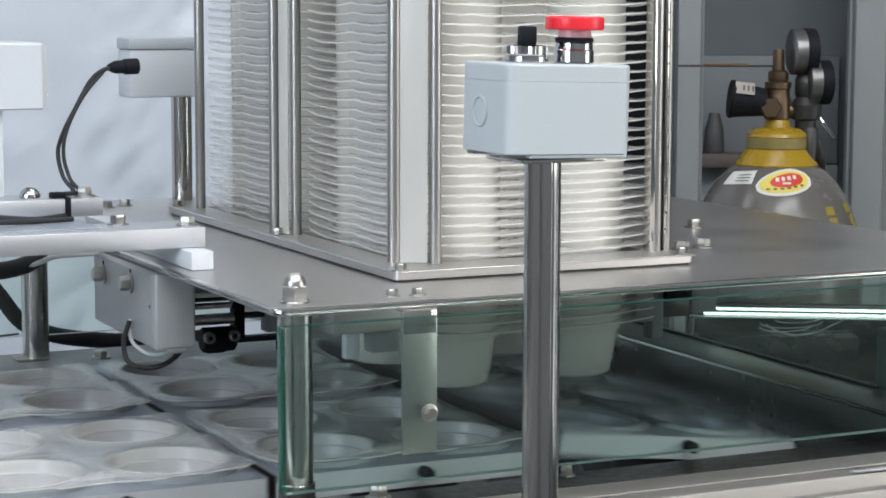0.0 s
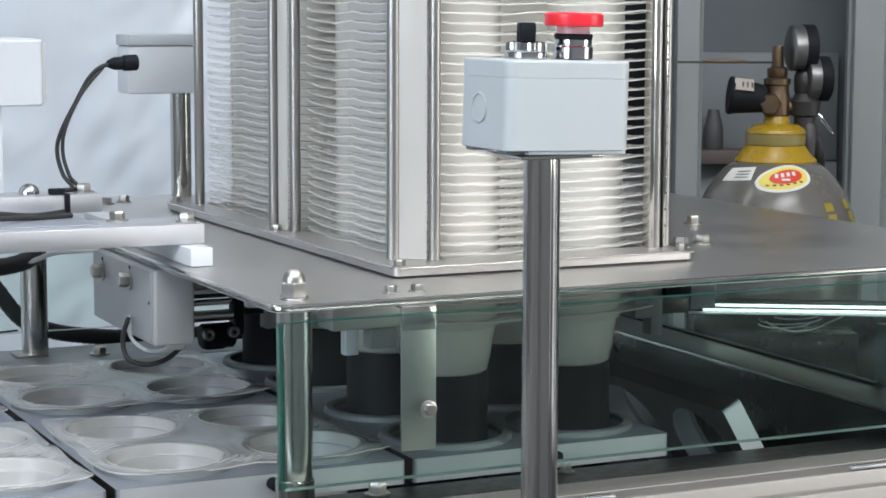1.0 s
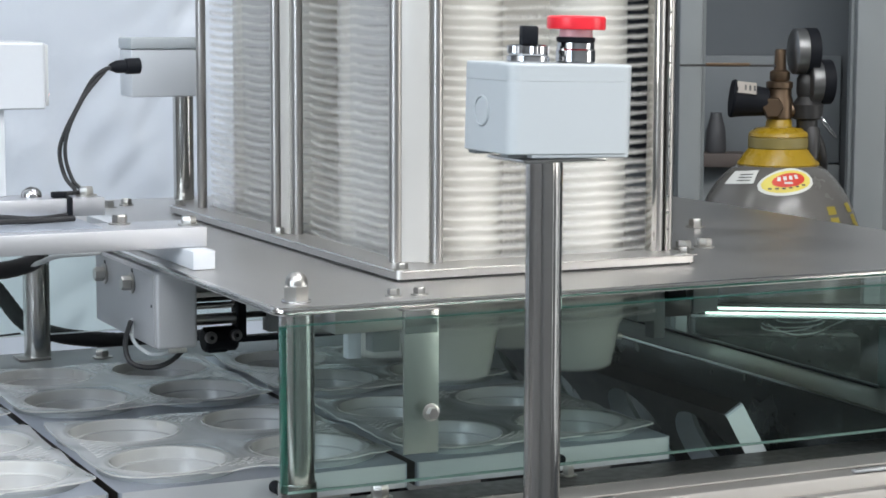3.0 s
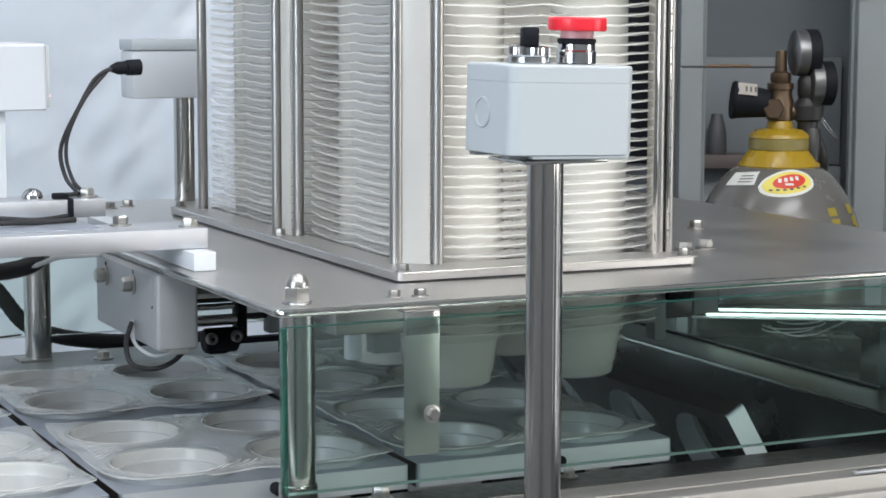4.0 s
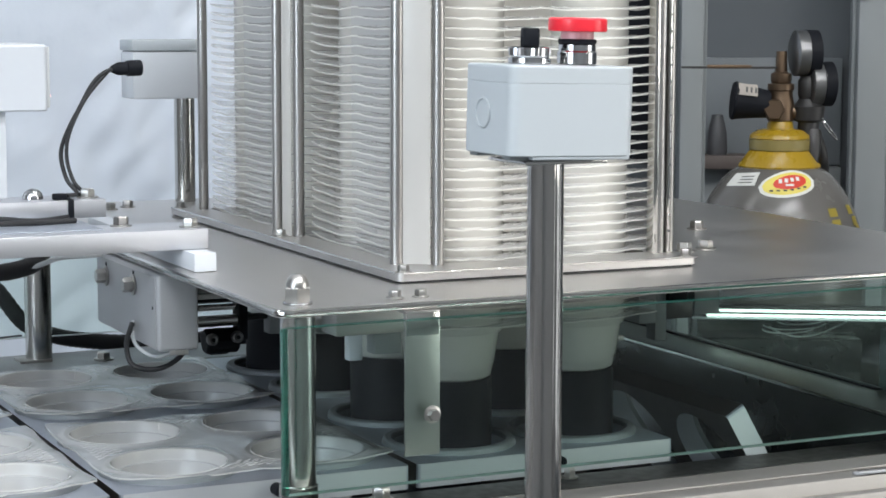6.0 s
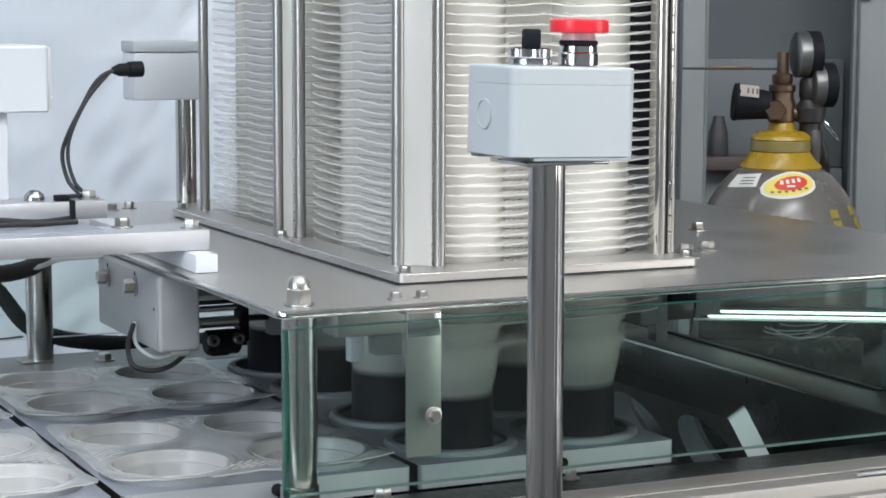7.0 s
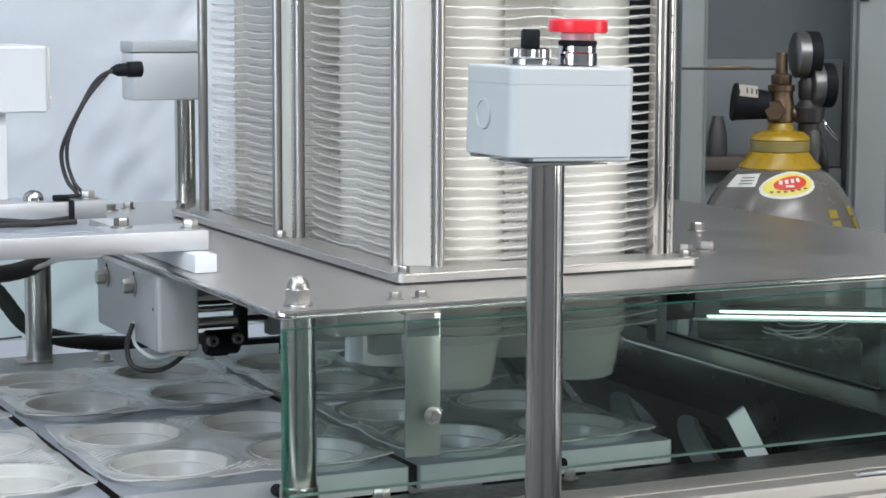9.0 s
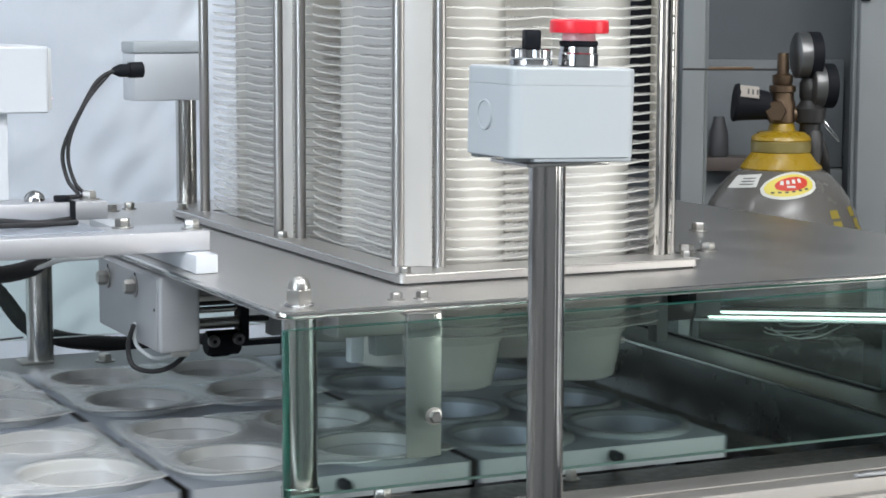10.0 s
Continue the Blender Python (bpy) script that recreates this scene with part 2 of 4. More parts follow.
def tube(points, r, seg=10, steps=8, bm=None, ribs=0.0):
    """A round hose along a smooth line through the points."""
    pts = [Vector(p) for p in points]
    line = []
    for i in range(len(pts) - 1):
        p0, p1, p2, p3 = pts[max(i - 1, 0)], pts[i], pts[i + 1], pts[min(i + 2, len(pts) - 1)]
        for s in range(steps):
            u = s / steps
            line.append(0.5 * (2 * p1 + (p2 - p0) * u + (2 * p0 - 5 * p1 + 4 * p2 - p3) * u * u + (3 * p1 - p0 - 3 * p2 + p3) * u ** 3))
    line.append(pts[-1])
    own = bmesh.new()
    rings, side = [], None
    for i, p in enumerate(line):
        d = (line[min(i + 1, len(line) - 1)] - line[max(i - 1, 0)]).normalized()
        side = d.orthogonal().normalized() if side is None else (side - d * side.dot(d)).normalized()
        other = d.cross(side)
        rr = r * (1 + ribs * (i % 2))
        rings.append([own.verts.new(p + (side * math.cos(2 * math.pi * k / seg) + other * math.sin(2 * math.pi * k / seg)) * rr) for k in range(seg)])
    for a, b in zip(rings, rings[1:]):
        for k in range(seg):
            own.faces.new((a[k], a[(k + 1) % seg], b[(k + 1) % seg], b[k]))
    own.faces.new(rings[0])
    own.faces.new(rings[-1])
    return join(bm, own)


def sheet_with_holes(outline, holes, z0, z1):
    """A flat plate of any outline with holes through it."""
    bm = bmesh.new()
    loops = []
    for pts in [outline] + holes:
        vs = [bm.verts.new((x, y, z1)) for x, y in pts]
        for i in range(len(vs)):
            bm.edges.new((vs[i], vs[(i + 1) % len(vs)]))
        loops.append(vs)
    bmesh.ops.triangle_fill(bm, use_beauty=True, use_dissolve=False, edges=bm.edges[:])
    top = bm.faces[:]
    low = {v: bm.verts.new((v.co.x, v.co.y, z0)) for v in bm.verts[:]}
    for f in top:
        bm.faces.new([low[v] for v in reversed(f.verts)])
    for vs in loops:
        for i in range(len(vs)):
            a, b = vs[i], vs[(i + 1) % len(vs)]
            bm.faces.new((a, b, low[b], low[a]))
    return bm


def ring_points(cx, cy, r, seg=36):
    return [(cx + r * math.cos(2 * math.pi * i / seg), cy + r * math.sin(2 * math.pi * i / seg)) for i in range(seg)]


def rect_points(x0, x1, y0, y1, r, seg=5, cuts=0):
    pts = []
    for cx, cy, a in ((x1 - r, y0 + r, -90), (x1 - r, y1 - r, 0), (x0 + r, y1 - r, 90), (x0 + r, y0 + r, 180)):
        for i in range(seg + 1):
            q = radians(a + 90 * i / seg)
            pts.append((cx + r * math.cos(q), cy + r * math.sin(q)))
    if cuts:
        out = []
        for i, p in enumerate(pts):
            n = pts[(i + 1) % len(pts)]
            k = cuts if math.dist(p, n) > 4 * r else 1
            out += [(p[0] + (n[0] - p[0]) * j / k, p[1] + (n[1] - p[1]) * j / k) for j in range(k)]
        pts = out
    return pts


HEX = {}


def bolt(parent, x, y, z, size=0.012, m=None, washer=True, high=0.6):
    """A hexagon head with its chamfer, on a plain washer."""
    key = (size, high)
    if key not in HEX:
        r, h, w = size / 2 / math.cos(math.pi / 6), size * high, size * 0.12
        bm = lathe([(r * 0.97, w), (r, w + h * 0.08), (r, w + h * 0.78), (r * 0.84, w + h), (r * 0.5, w + h)], 6)
        HEX[key] = (finish("bolt_head", bm, BOLT), finish("washer", lathe([(size * 0.80, 0), (size * 0.82, w * 0.3), (size * 0.82, w * 0.8), (size * 0.78, w)], 24), BOLT))
    head, flat = HEX[key]
    base = pose(x, y, z, rz=(x * 977 + y * 613) % 1 * 60) if m is None else m
    b = part("bolt", head, BOLT, parent, at=base)
    if washer:
        part("washer", flat, BOLT, b)
    return b


def thing(name, bm, material, label, category, group="", at=None, kind=""):
    ob = part(name, bm, material, at=at)
    return tagged(ob, label, category, group, kind)


# ---- room ----
def pierced(x0, x1, z0, z1, left, right):
    """A wall along x with one opening through it."""
    bm = box(left, x0, -0.05, 0.05, -1.05, 1.75)
    box(x1, right, -0.05, 0.05, -1.05, 1.75, bm=bm)
    box(x0, x1, -0.05, 0.05, -1.05, z0, bm=bm)
    return box(x0, x1, -0.05, 0.05, z1, 1.75, bm=bm)


def room():
    thing("floor", box(-3.2, 3.6, -3.4, 2.9, -1.15, -1.05), FLOOR, "grey epoxy workshop floor", "floor", kind="structure")
    thing("ceiling", box(-3.2, 3.6, -3.4, 2.9, 1.75, 1.85), ROOM, "plain white workshop ceiling", "ceiling", kind="structure")
    thing("wall_north", box(-3.2, 3.6, 2.8, 2.9, -1.05, 1.75), WALL, "cool grey painted workshop wall", "wall", kind="structure")
    thing("wall_south", box(-3.2, 3.6, -3.4, -3.3, -1.05, 1.75), SHADE, "mid grey painted workshop wall", "wall", kind="structure")
    w = pierced(-2.3, -0.3, 0.1, 1.4, -3.3, 2.8)
    thing("wall_west", w, PALE, "pale grey painted workshop wall", "wall", kind="structure", at=pose(-3.15, 0, 0, rz=90))
    for name, half, low, at in (("window_1", 0.85, -1.40, pose(3.55, -2.2, 0.45, rz=90)), ("window_2", 1.0, -0.65, pose(-3.15, -1.3, 0.75, rz=-90))):
        win = thing(name, box(-half, half, -0.03, -0.02, low, 0.65), DAY, "bright daylit workshop window", "window", kind="structure", at=at)
        for q in (-half, -0.02, half - 0.04):
            part("window_frame", box(q, q + 0.04, -0.02, 0.03, low, 0.65, 0.003), FRAME, win)
        for q in (low, 0.61):
            part("window_frame", box(-half + 0.04, half - 0.04, -0.02, 0.03, q, q + 0.04, 0.003), FRAME, win)
    w = pierced(-3.05, -1.35, -0.95, 1.1, -3.3, 2.8)
    thing("wall_east", w, WALL, "cool grey painted workshop wall", "wall", kind="structure", at=pose(3.55, 0, 0, rz=90))
    for lx, ly, watts in LAMPS:
        lamp = thing("ceiling_light", box(lx - 0.62, lx + 0.62, ly - 0.09, ly + 0.09, 1.69, 1.75, 0.008), WHITE,
                     "white batten ceiling light with a lit tube", "ceiling light", "workshop lights")
        part("tube", rod(0.015, -0.58, 0.58, 12, m=pose(lx, ly, 1.672, 0, 90)), TUBE, lamp)


def curtain():
    bm = bmesh.new()
    nx, nz = 240, 240
    g = []
    for i in range(nx + 1):
        col = []
        for j in range(nz + 1):
            x, z = -1.9 + 2.62 * i / nx, -1.04 + 2.6 * j / nz
            y = 1.55 + 0.010 * noise.noise((x * 3 + z * 2, z * 2.2 - x, 1)) + 0.007 * noise.noise((x * 9 + z * 6, z * 5, 7)) + 0.005 * noise.noise((x * 26 - z * 22, z * 9 + x * 9, 3)) + 0.0022 * noise.noise((x * 60 - z * 48, z * 26 + x * 22, 9))
            col.append(bm.verts.new((x, y, z)))
        g.append(col)
    for i in range(nx):
        for j in range(nz):
            bm.faces.new((g[i][j], g[i + 1][j], g[i + 1][j + 1], g[i][j + 1]))
    thing("plastic_curtain", bm, CURTAIN, "bluish white plastic sheet curtain behind the machine", "curtain")


# ---- machine frame ----
CZ = -0.168     # top of the tray carriers
CY0, CY1 = 0.135, 0.735
PITCH, CW = 0.2735, 0.2655
AXLE_X, R_CHAIN, R_TOP = 0.440, 0.1425, 0.179     # end sprocket of the chain


def top_plate():
    bm = sheet_with_holes(rect_points(0.0, 0.79, 0.0, 0.925, 0.012, 5), [rect_points(0.185, 0.447, 0.152, 0.712, 0.01, 3)], -0.006, 0.0)
    bmesh.ops.bevel(bm, geom=[e for e in bm.edges if e.is_manifold and e.calc_face_angle(0) > 1.2 and e.verts[0].co.z == e.verts[1].co.z == 0.0], offset=0.0012, segments=2, affect="EDGES")
    plate = thing("top_plate", bm, STEEL, "brushed stainless steel top plate on round legs", "machine plate")
    part("rolled_edge", tube([(0.79, 0.0008, -0.0026), (0.4, 0.0008, -0.0026), (0.013, 0.0008, -0.0026)], 0.0030, 10, 1), STEEL_V, plate, "polished rounded plate edge")
    part("rolled_edge", tube([(0.0008, 0.013, -0.0026), (0.0008, 0.45, -0.0026), (0.0008, 0.90, -0.0026)], 0.0030, 10, 1), STEEL_V, plate, "polished rounded plate edge")
    part("rolled_corner", tube([(0.0008 + 0.012 - 0.012 * math.cos(q), 0.0008 + 0.012 - 0.012 * math.sin(q), -0.0026) for q in [math.pi / 2 * i / 6 for i in range(7)]], 0.0031, 10, 2), STEEL_V, plate)
    nut = part("acorn_nut", lathe([(0.0108, 0.002), (0.0112, 0.003), (0.0112, 0.0135), (0.0098, 0.0145)], 6), BOLT, plate, "polished acorn nut", at=pose(0.0277, 0.0311, 0, rz=8))
    part("dome", lathe([(0.0095, 0.0135), (0.0093, 0.017), (0.0082, 0.0205), (0.006, 0.0235), (0.003, 0.025), (0.0006, 0.0253)], 24), BOLT, nut)
    part("washer", lathe([(0.0118, 0), (0.0122, 0.0006), (0.0122, 0.0018), (0.0116, 0.0022)], 28), CHROME, nut)
    for x, y, s in ((0.1132, 0.031, 0.009), (0.1359, 0.0295, 0.009), (0.6228, 0.374, 0.013), (0.5335, 0.217, 0.013), (0.503, 0.207, 0.013), (0.1321, 0.854, 0.011), (0.1061, 0.836, 0.011)):
        bolt(plate, x, y, 0, s)
    leg = part("leg", rod(0.0145, -0.16, -0.006, 28), LEG, plate, "polished round leg", at=pose(0.0277, 0.0311, 0))
    part("foot_collar", rod(0.0160, -0.26, -0.1475, 28), LEG, leg)
    part("leg", rod(0.0155, -0.20, -0.006, 28), LEG, plate, "polished round leg", at=pose(0.022, 0.855, 0))
    part("foot_plate", box(-0.004, 0.034, 0.838, 0.872, -0.1768, -0.1735, 0.001), BOLT, plate, "small steel foot plate")
    part("leg", rod(0.0145, -0.20, -0.006, 28), LEG, plate, "polished round leg", at=pose(0.765, 0.0311, 0))
    part("leg", rod(0.0145, -0.20, -0.006, 28), LEG, plate, "polished round leg", at=pose(0.765, 0.855, 0))
    return plate


def magazine():
    base = thing("tray_magazine", sheet_with_holes(rect_points(0.149, 0.452, 0.1035, 0.742, 0.006, 4), [rect_points(0.185, 0.447 - 0.02, 0.152, 0.712, 0.008, 3)], 0.0022, 0.0095), STEEL,
                 "stainless rod magazine holding stacked plastic trays", "tray magazine")
    # inset dark pad added to draw the shadow line under the base
    part("shadow_line_pad", sheet_with_holes(rect_points(0.1515, 0.4495, 0.106, 0.7395, 0.005, 3), [rect_points(0.190, 0.425, 0.156, 0.708, 0.008, 3)], 0.0, 0.0021), DARK, base)
    part("rolled_edge", tube([(0.452, 0.1035, 0.0090), (0.3, 0.1035, 0.0090), (0.154, 0.1035, 0.0090)], 0.0009, 8, 1), ROD, base)
    part("rolled_edge", tube([(0.149, 0.109, 0.0090), (0.149, 0.4, 0.0090), (0.149, 0.737, 0.0090)], 0.0009, 8, 1), STEEL_V, base)
    spots = [(0.176, 0.703, 0.0055), (0.1605, 0.4265, 0.0055), (0.176, 0.407, 0.0055), (0.1755, 0.1665, 0.0062), (0.2065, 0.146, 0.0055), (0.4335, 0.1435, 0.0052), (0.448, 0.150, 0.0052), (0.445, 0.41, 0.0055), (0.445, 0.70, 0.0055), (0.30, 0.722, 0.0055)]
    for x, y, r in spots:
        part("guide_rod", rod(r, 0.008, 0.42, 20), ROD, base, at=pose(x, y, 0))
    for x, y, turn, half in ((0.1895, 0.1545, -33.5, 0.0125), (0.1665, 0.4155, -51.5, 0.0055)):
        part("guide_strip", box(-half, half, -0.0006, 0.0006, 0.0096, 0.42, 0.0003), GUIDE, base, "pale vertical guide strip between two rods", at=pose(x, y, 0, rz=turn))
    strip = part("toothed_strip", box(0.4392, 0.4418, 0.137, 0.145, 0.009, 0.42, 0.0004), STEEL_V, base, "narrow steel strip with a row of holes")
    for k in range(24):
        part("peg", rod(0.0011, 0, 0.0016, 8, m=pose(0.4405, 0.137, 0.03 + k * 0.0155, 90)), CHROME, strip)
    part("post_strip", box(0.4245, 0.4295, 0.138, 0.150, 0.009, 0.42, 0.0005), STEEL_V, base)
    for x, y in ((0.1575, 0.112), (0.444, 0.112), (0.1585, 0.733), (0.1605, 0.4185)):
        bolt(base, x, y, 0.0095, 0.009)
    return base


def glass_panels():
    g = thing("front_glass_panel", box(0.003, 0.70, -0.012, -0.004, -0.146, -0.0125), GLASS, "clear green-edged glass guard hung under the plate", "glass panel")
    part("edge", box(-0.0012, 0.003, -0.0122, -0.0038, -0.146, -0.0125, 0.001), GREENCLEAR, g, "green polished glass edge")
    part("edge", box(0.003, 0.70, -0.0122, -0.0038, -0.0125, -0.0121), GLASSEDGE, g, "green polished glass edge")
    part("edge", box(0.003, 0.70, -0.0122, -0.0038, -0.1464, -0.146), PALEEDGE, g, "pale polished glass edge")
    clip = part("bracket", box(0.107, 0.1384, -0.0035, -0.001, -0.126, -0.0065, 0.0008), BRACKET, g, "bent stainless bracket")
    part("bracket_lip", box(0.107, 0.1384, -0.0037, 0.012, -0.0085, -0.0062, 0.0008), BRACKET, clip)
    part("bracket_fold", box(0.1068, 0.1386, -0.0037, 0.0005, -0.028, -0.0064, 0.0018), STEEL_V, clip)
    bolt(clip, 0, 0, 0, 0.009, m=pose(0.1272, -0.0121, -0.0905, 90))
    s = thing("side_glass_panel", box(0.764, 0.770, 0.03, 0.85, -0.165, -0.012), GLASS, "clear green glass side guard", "glass panel")
    part("edge", box(0.7638, 0.7702, 0.03, 0.85, -0.170, -0.165), DARK, s, "dark lower gasket")


def frame_body():
    fr = thing("front_rail", box(-1.3, 1.2, -0.085, -0.030, -0.30, -0.1625, 0.004), RAIL, "folded stainless front rail of the machine bed", "machine rail")
    part("cap_strip", box(-1.3, 1.2, -0.066, -0.0305, -0.1624, -0.1605, 0.0008), RAIL, fr, "thin bright cap strip")
    part("drip_edge", tube([(-1.3, -0.0305, -0.1612), (0.0, -0.0305, -0.1612), (1.2, -0.0305, -0.1612)], 0.0012, 8, 1), STEEL_V, fr)
    lip = thing("rail_lip", box(-1.3, 1.2, -0.098, -0.0862, -0.30, -0.1745, 0.003), RAIL, "stainless outer lip of the front rail", "machine rail")
    for x0, x1 in ((0.497, 0.540), (0.232, 0.262)):
        latch = part("latch", box(x0, x1, -0.084, -0.078, -0.1624, -0.1598, 0.0008), ALU, fr, "small bright latch plate")
        part("latch_pin", rod(0.0016, x0 + 0.004, x1 - 0.004, 10, m=pose(0, -0.081, -0.1600, 0, 90)), CHROME, latch)
    bed = thing("bed_ledge", box(-1.3, 0.69, -0.030, 0.117, -0.215, -0.187, 0.002), DARK, "dark ledge beside the tray carriers", "machine ledge")
    bolt(bed, 0.131, 0.100, -0.187, 0.014, high=0.75)
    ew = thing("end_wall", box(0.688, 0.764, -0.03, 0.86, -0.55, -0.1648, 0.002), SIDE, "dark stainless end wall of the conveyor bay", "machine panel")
    part("ledge_strip", box(0.688, 0.7636, -0.03, 0.86, -0.1646, -0.1625, 0.0006), LEDGE, ew, "brushed steel ledge")
    part("gasket", box(0.7565, 0.7634, 0.228, 0.86, -0.1624, -0.1606, 0.0006), BLACKP, ew, "dark glass gasket")
    part("gasket_bead", box(0.7600, 0.7634, 0.230, 0.86, -0.1605, -0.1594, 0.0004), FRAME, ew, "pale bead along the glass")
    part("rolled_edge", tube([(0.688, -0.03, -0.1630), (0.688, 0.4, -0.1630), (0.688, 0.86, -0.1630)], 0.0018, 8, 1), STEEL_V, ew)
    back = thing("back_ledge", box(-1.3, 0.69, 0.755, 0.90, -0.22, -0.177, 0.002), DULL, "grey metal ledge behind the carriers", "machine ledge")
    # thin dark strip laid on the ledge as its shaded gap
    part("shadow_gap", box(0.196, 0.688, 0.7545, 0.788, -0.1769, -0.1756, 0.0005), DARK, back, "dark strip painting the shaded gap along the ledge edge")
    bolt(bed, 0.32, 0.105, -0.187, 0.010, high=0.9)
    bolt(back, 0.0930, 0.831, -0.177, 0.0145, high=0.5)
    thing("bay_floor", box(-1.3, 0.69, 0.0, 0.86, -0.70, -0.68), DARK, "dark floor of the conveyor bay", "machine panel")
    thing("machine_cabinet", box(-1.3, 0.764, -0.08, 0.90, -1.05, -0.70, 0.004), STEEL, "stainless machine base cabinet", "machine cabinet")


# ---- conveyor ----
CUPX, CUPY = 0.0655, 0.068
TRAYS_Y = (0.279, 0.583)


def carrier_mesh():
    holes = []
    for ty in TRAYS_Y:
        for sx in (-1, 1):
            for sy in (-1, 1):
                holes.append((sx * CUPX, ty + sy * CUPY))
    bm = sheet_with_holes(rect_points(-CW / 2, CW / 2, CY0, CY1, 0.003, 2), [ring_points(x, y, 0.0535, 32) for x, y in holes], -0.0215, 0.0)
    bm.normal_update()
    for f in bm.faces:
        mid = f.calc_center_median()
        # underside and end faces take the colour with shade painted in
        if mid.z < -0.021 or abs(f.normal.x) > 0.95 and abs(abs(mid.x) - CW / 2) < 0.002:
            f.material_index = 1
        # front face gets the lightened copy of the carrier metal
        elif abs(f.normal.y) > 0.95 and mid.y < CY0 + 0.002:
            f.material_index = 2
    return finish("carrier_plate", bm, [CARRIER, OILSHADE, LITFRONT]), holes


def build_carriers():
    me, holes = carrier_mesh()
    seat = finish("ring_seat", lathe([(0.0535, 0.0), (0.0535, 0.0042), (0.0545, 0.0055), (0.0600, 0.0055), (0.0618, 0.0042), (0.0630, 0.0)], 40, cap=False), RING)
    block = finish("chain_block", box(-0.05, 0.05, -0.012, 0.012, -0.043, -0.0217, 0.002), DARK)
    pin = finish("pin", rod(0.0055, 0, 0.016, 14), BLACKP)
    out = []
    for k in range(-3, 5):
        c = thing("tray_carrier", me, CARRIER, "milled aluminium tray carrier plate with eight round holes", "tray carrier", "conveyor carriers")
        for x, y in holes:
            part("ring_seat", seat, RING, c, at=pose(x, y, 0))
        part("chain_block", block, DARK, c, at=pose(0, CY0 + 0.03, 0))
        part("chain_block", block, DARK, c, at=pose(0, CY1 - 0.03, 0))
        part("guide_pin", pin, BLACKP, c, at=pose(0.006, CY0 + 0.001, -0.008, 90))
        out.append((k, c))
    return out


ADVANCE = [(0.0, 0.0), (0.05, 0.0015), (0.15, 0.013), (0.25, 0.045), (0.35, 0.087), (0.45, 0.1305), (0.55, 0.1695), (0.65, 0.2135), (0.75, 0.2475), (0.85, 0.2705), (0.95, 0.2735)]
CYCLE = 4.9


def travel(t):
    """How far the chain has gone at t, counted from the first standstill."""
    total = 0.0
    for n in (-1, 0, 1):
        u = t - 4.45 - n * CYCLE
        total += float(np.interp(u, [a for a, _ in ADVANCE], [b for _, b in ADVANCE]))
    return total - PITCH


HOME_X = 0.3145


def carrier_pose(s):
    """The pose of a carrier whose middle is s along the chain (s = x on the straight run)."""
    if s <= AXLE_X:
        return pose(s, 0, CZ)
    a = (s - AXLE_X) / R_CHAIN
    if a > math.pi:
        return Matrix.Translation((AXLE_X - (a - math.pi) * R_CHAIN, 0, CZ - 2 * R_TOP)) @ pose(0, 0, 0, 0, 180)
    return Matrix.Translation((AXLE_X + R_TOP * math.sin(a), 0, CZ - R_TOP + R_TOP * math.cos(a))) @ pose(0, 0, 0, 0, math.degrees(a))


# ---- plastic trays ----
TW, TD, DEEP, NEST = 0.260, 0.252, 0.0535, 0.0090
REST_Z = -0.058
LAND_Z = CZ + 0.0064


def ease(a, b, v):
    """0 below a, 1 above b, smooth between."""
    q = min(1.0, max(0.0, (v - a) / (b - a)))
    return q * q * (3 - 2 * q)


HOLE = 0.0515


def flange_height(x, y, seed):
    """The lie of a thin tray flange: curled corners, a lift at mid-edge, a drooping wrinkled rim."""
    u, v = abs(x) / (TW / 2), abs(y) / (TD / 2)
    clear = math.hypot(abs(x) - CUPX, abs(y) - CUPY) - HOLE
    h = max(0.0, u + v - 1.35) ** 2 * 0.0125
    h += 0.0020 * (math.exp(-(x / 0.022) ** 2) * ease(0.8, 1.0, v) + math.exp(-(y / 0.022) ** 2) * ease(0.8, 1.0, u))
    h -= 0.0010 * ease(0.86, 1.0, max(u, v))
    h += 0.0011 * math.exp(-((clear - 0.0050) / 0.0022) ** 2)
    h += 0.0012 * noise.noise((x * 45, y * 45, seed)) * ease(0.010, 0.022, clear)
    h += 0.0010 * noise.noise((x * 130, y * 130, seed + 5)) * ease(0.92, 1.0, max(u, v))
    return h


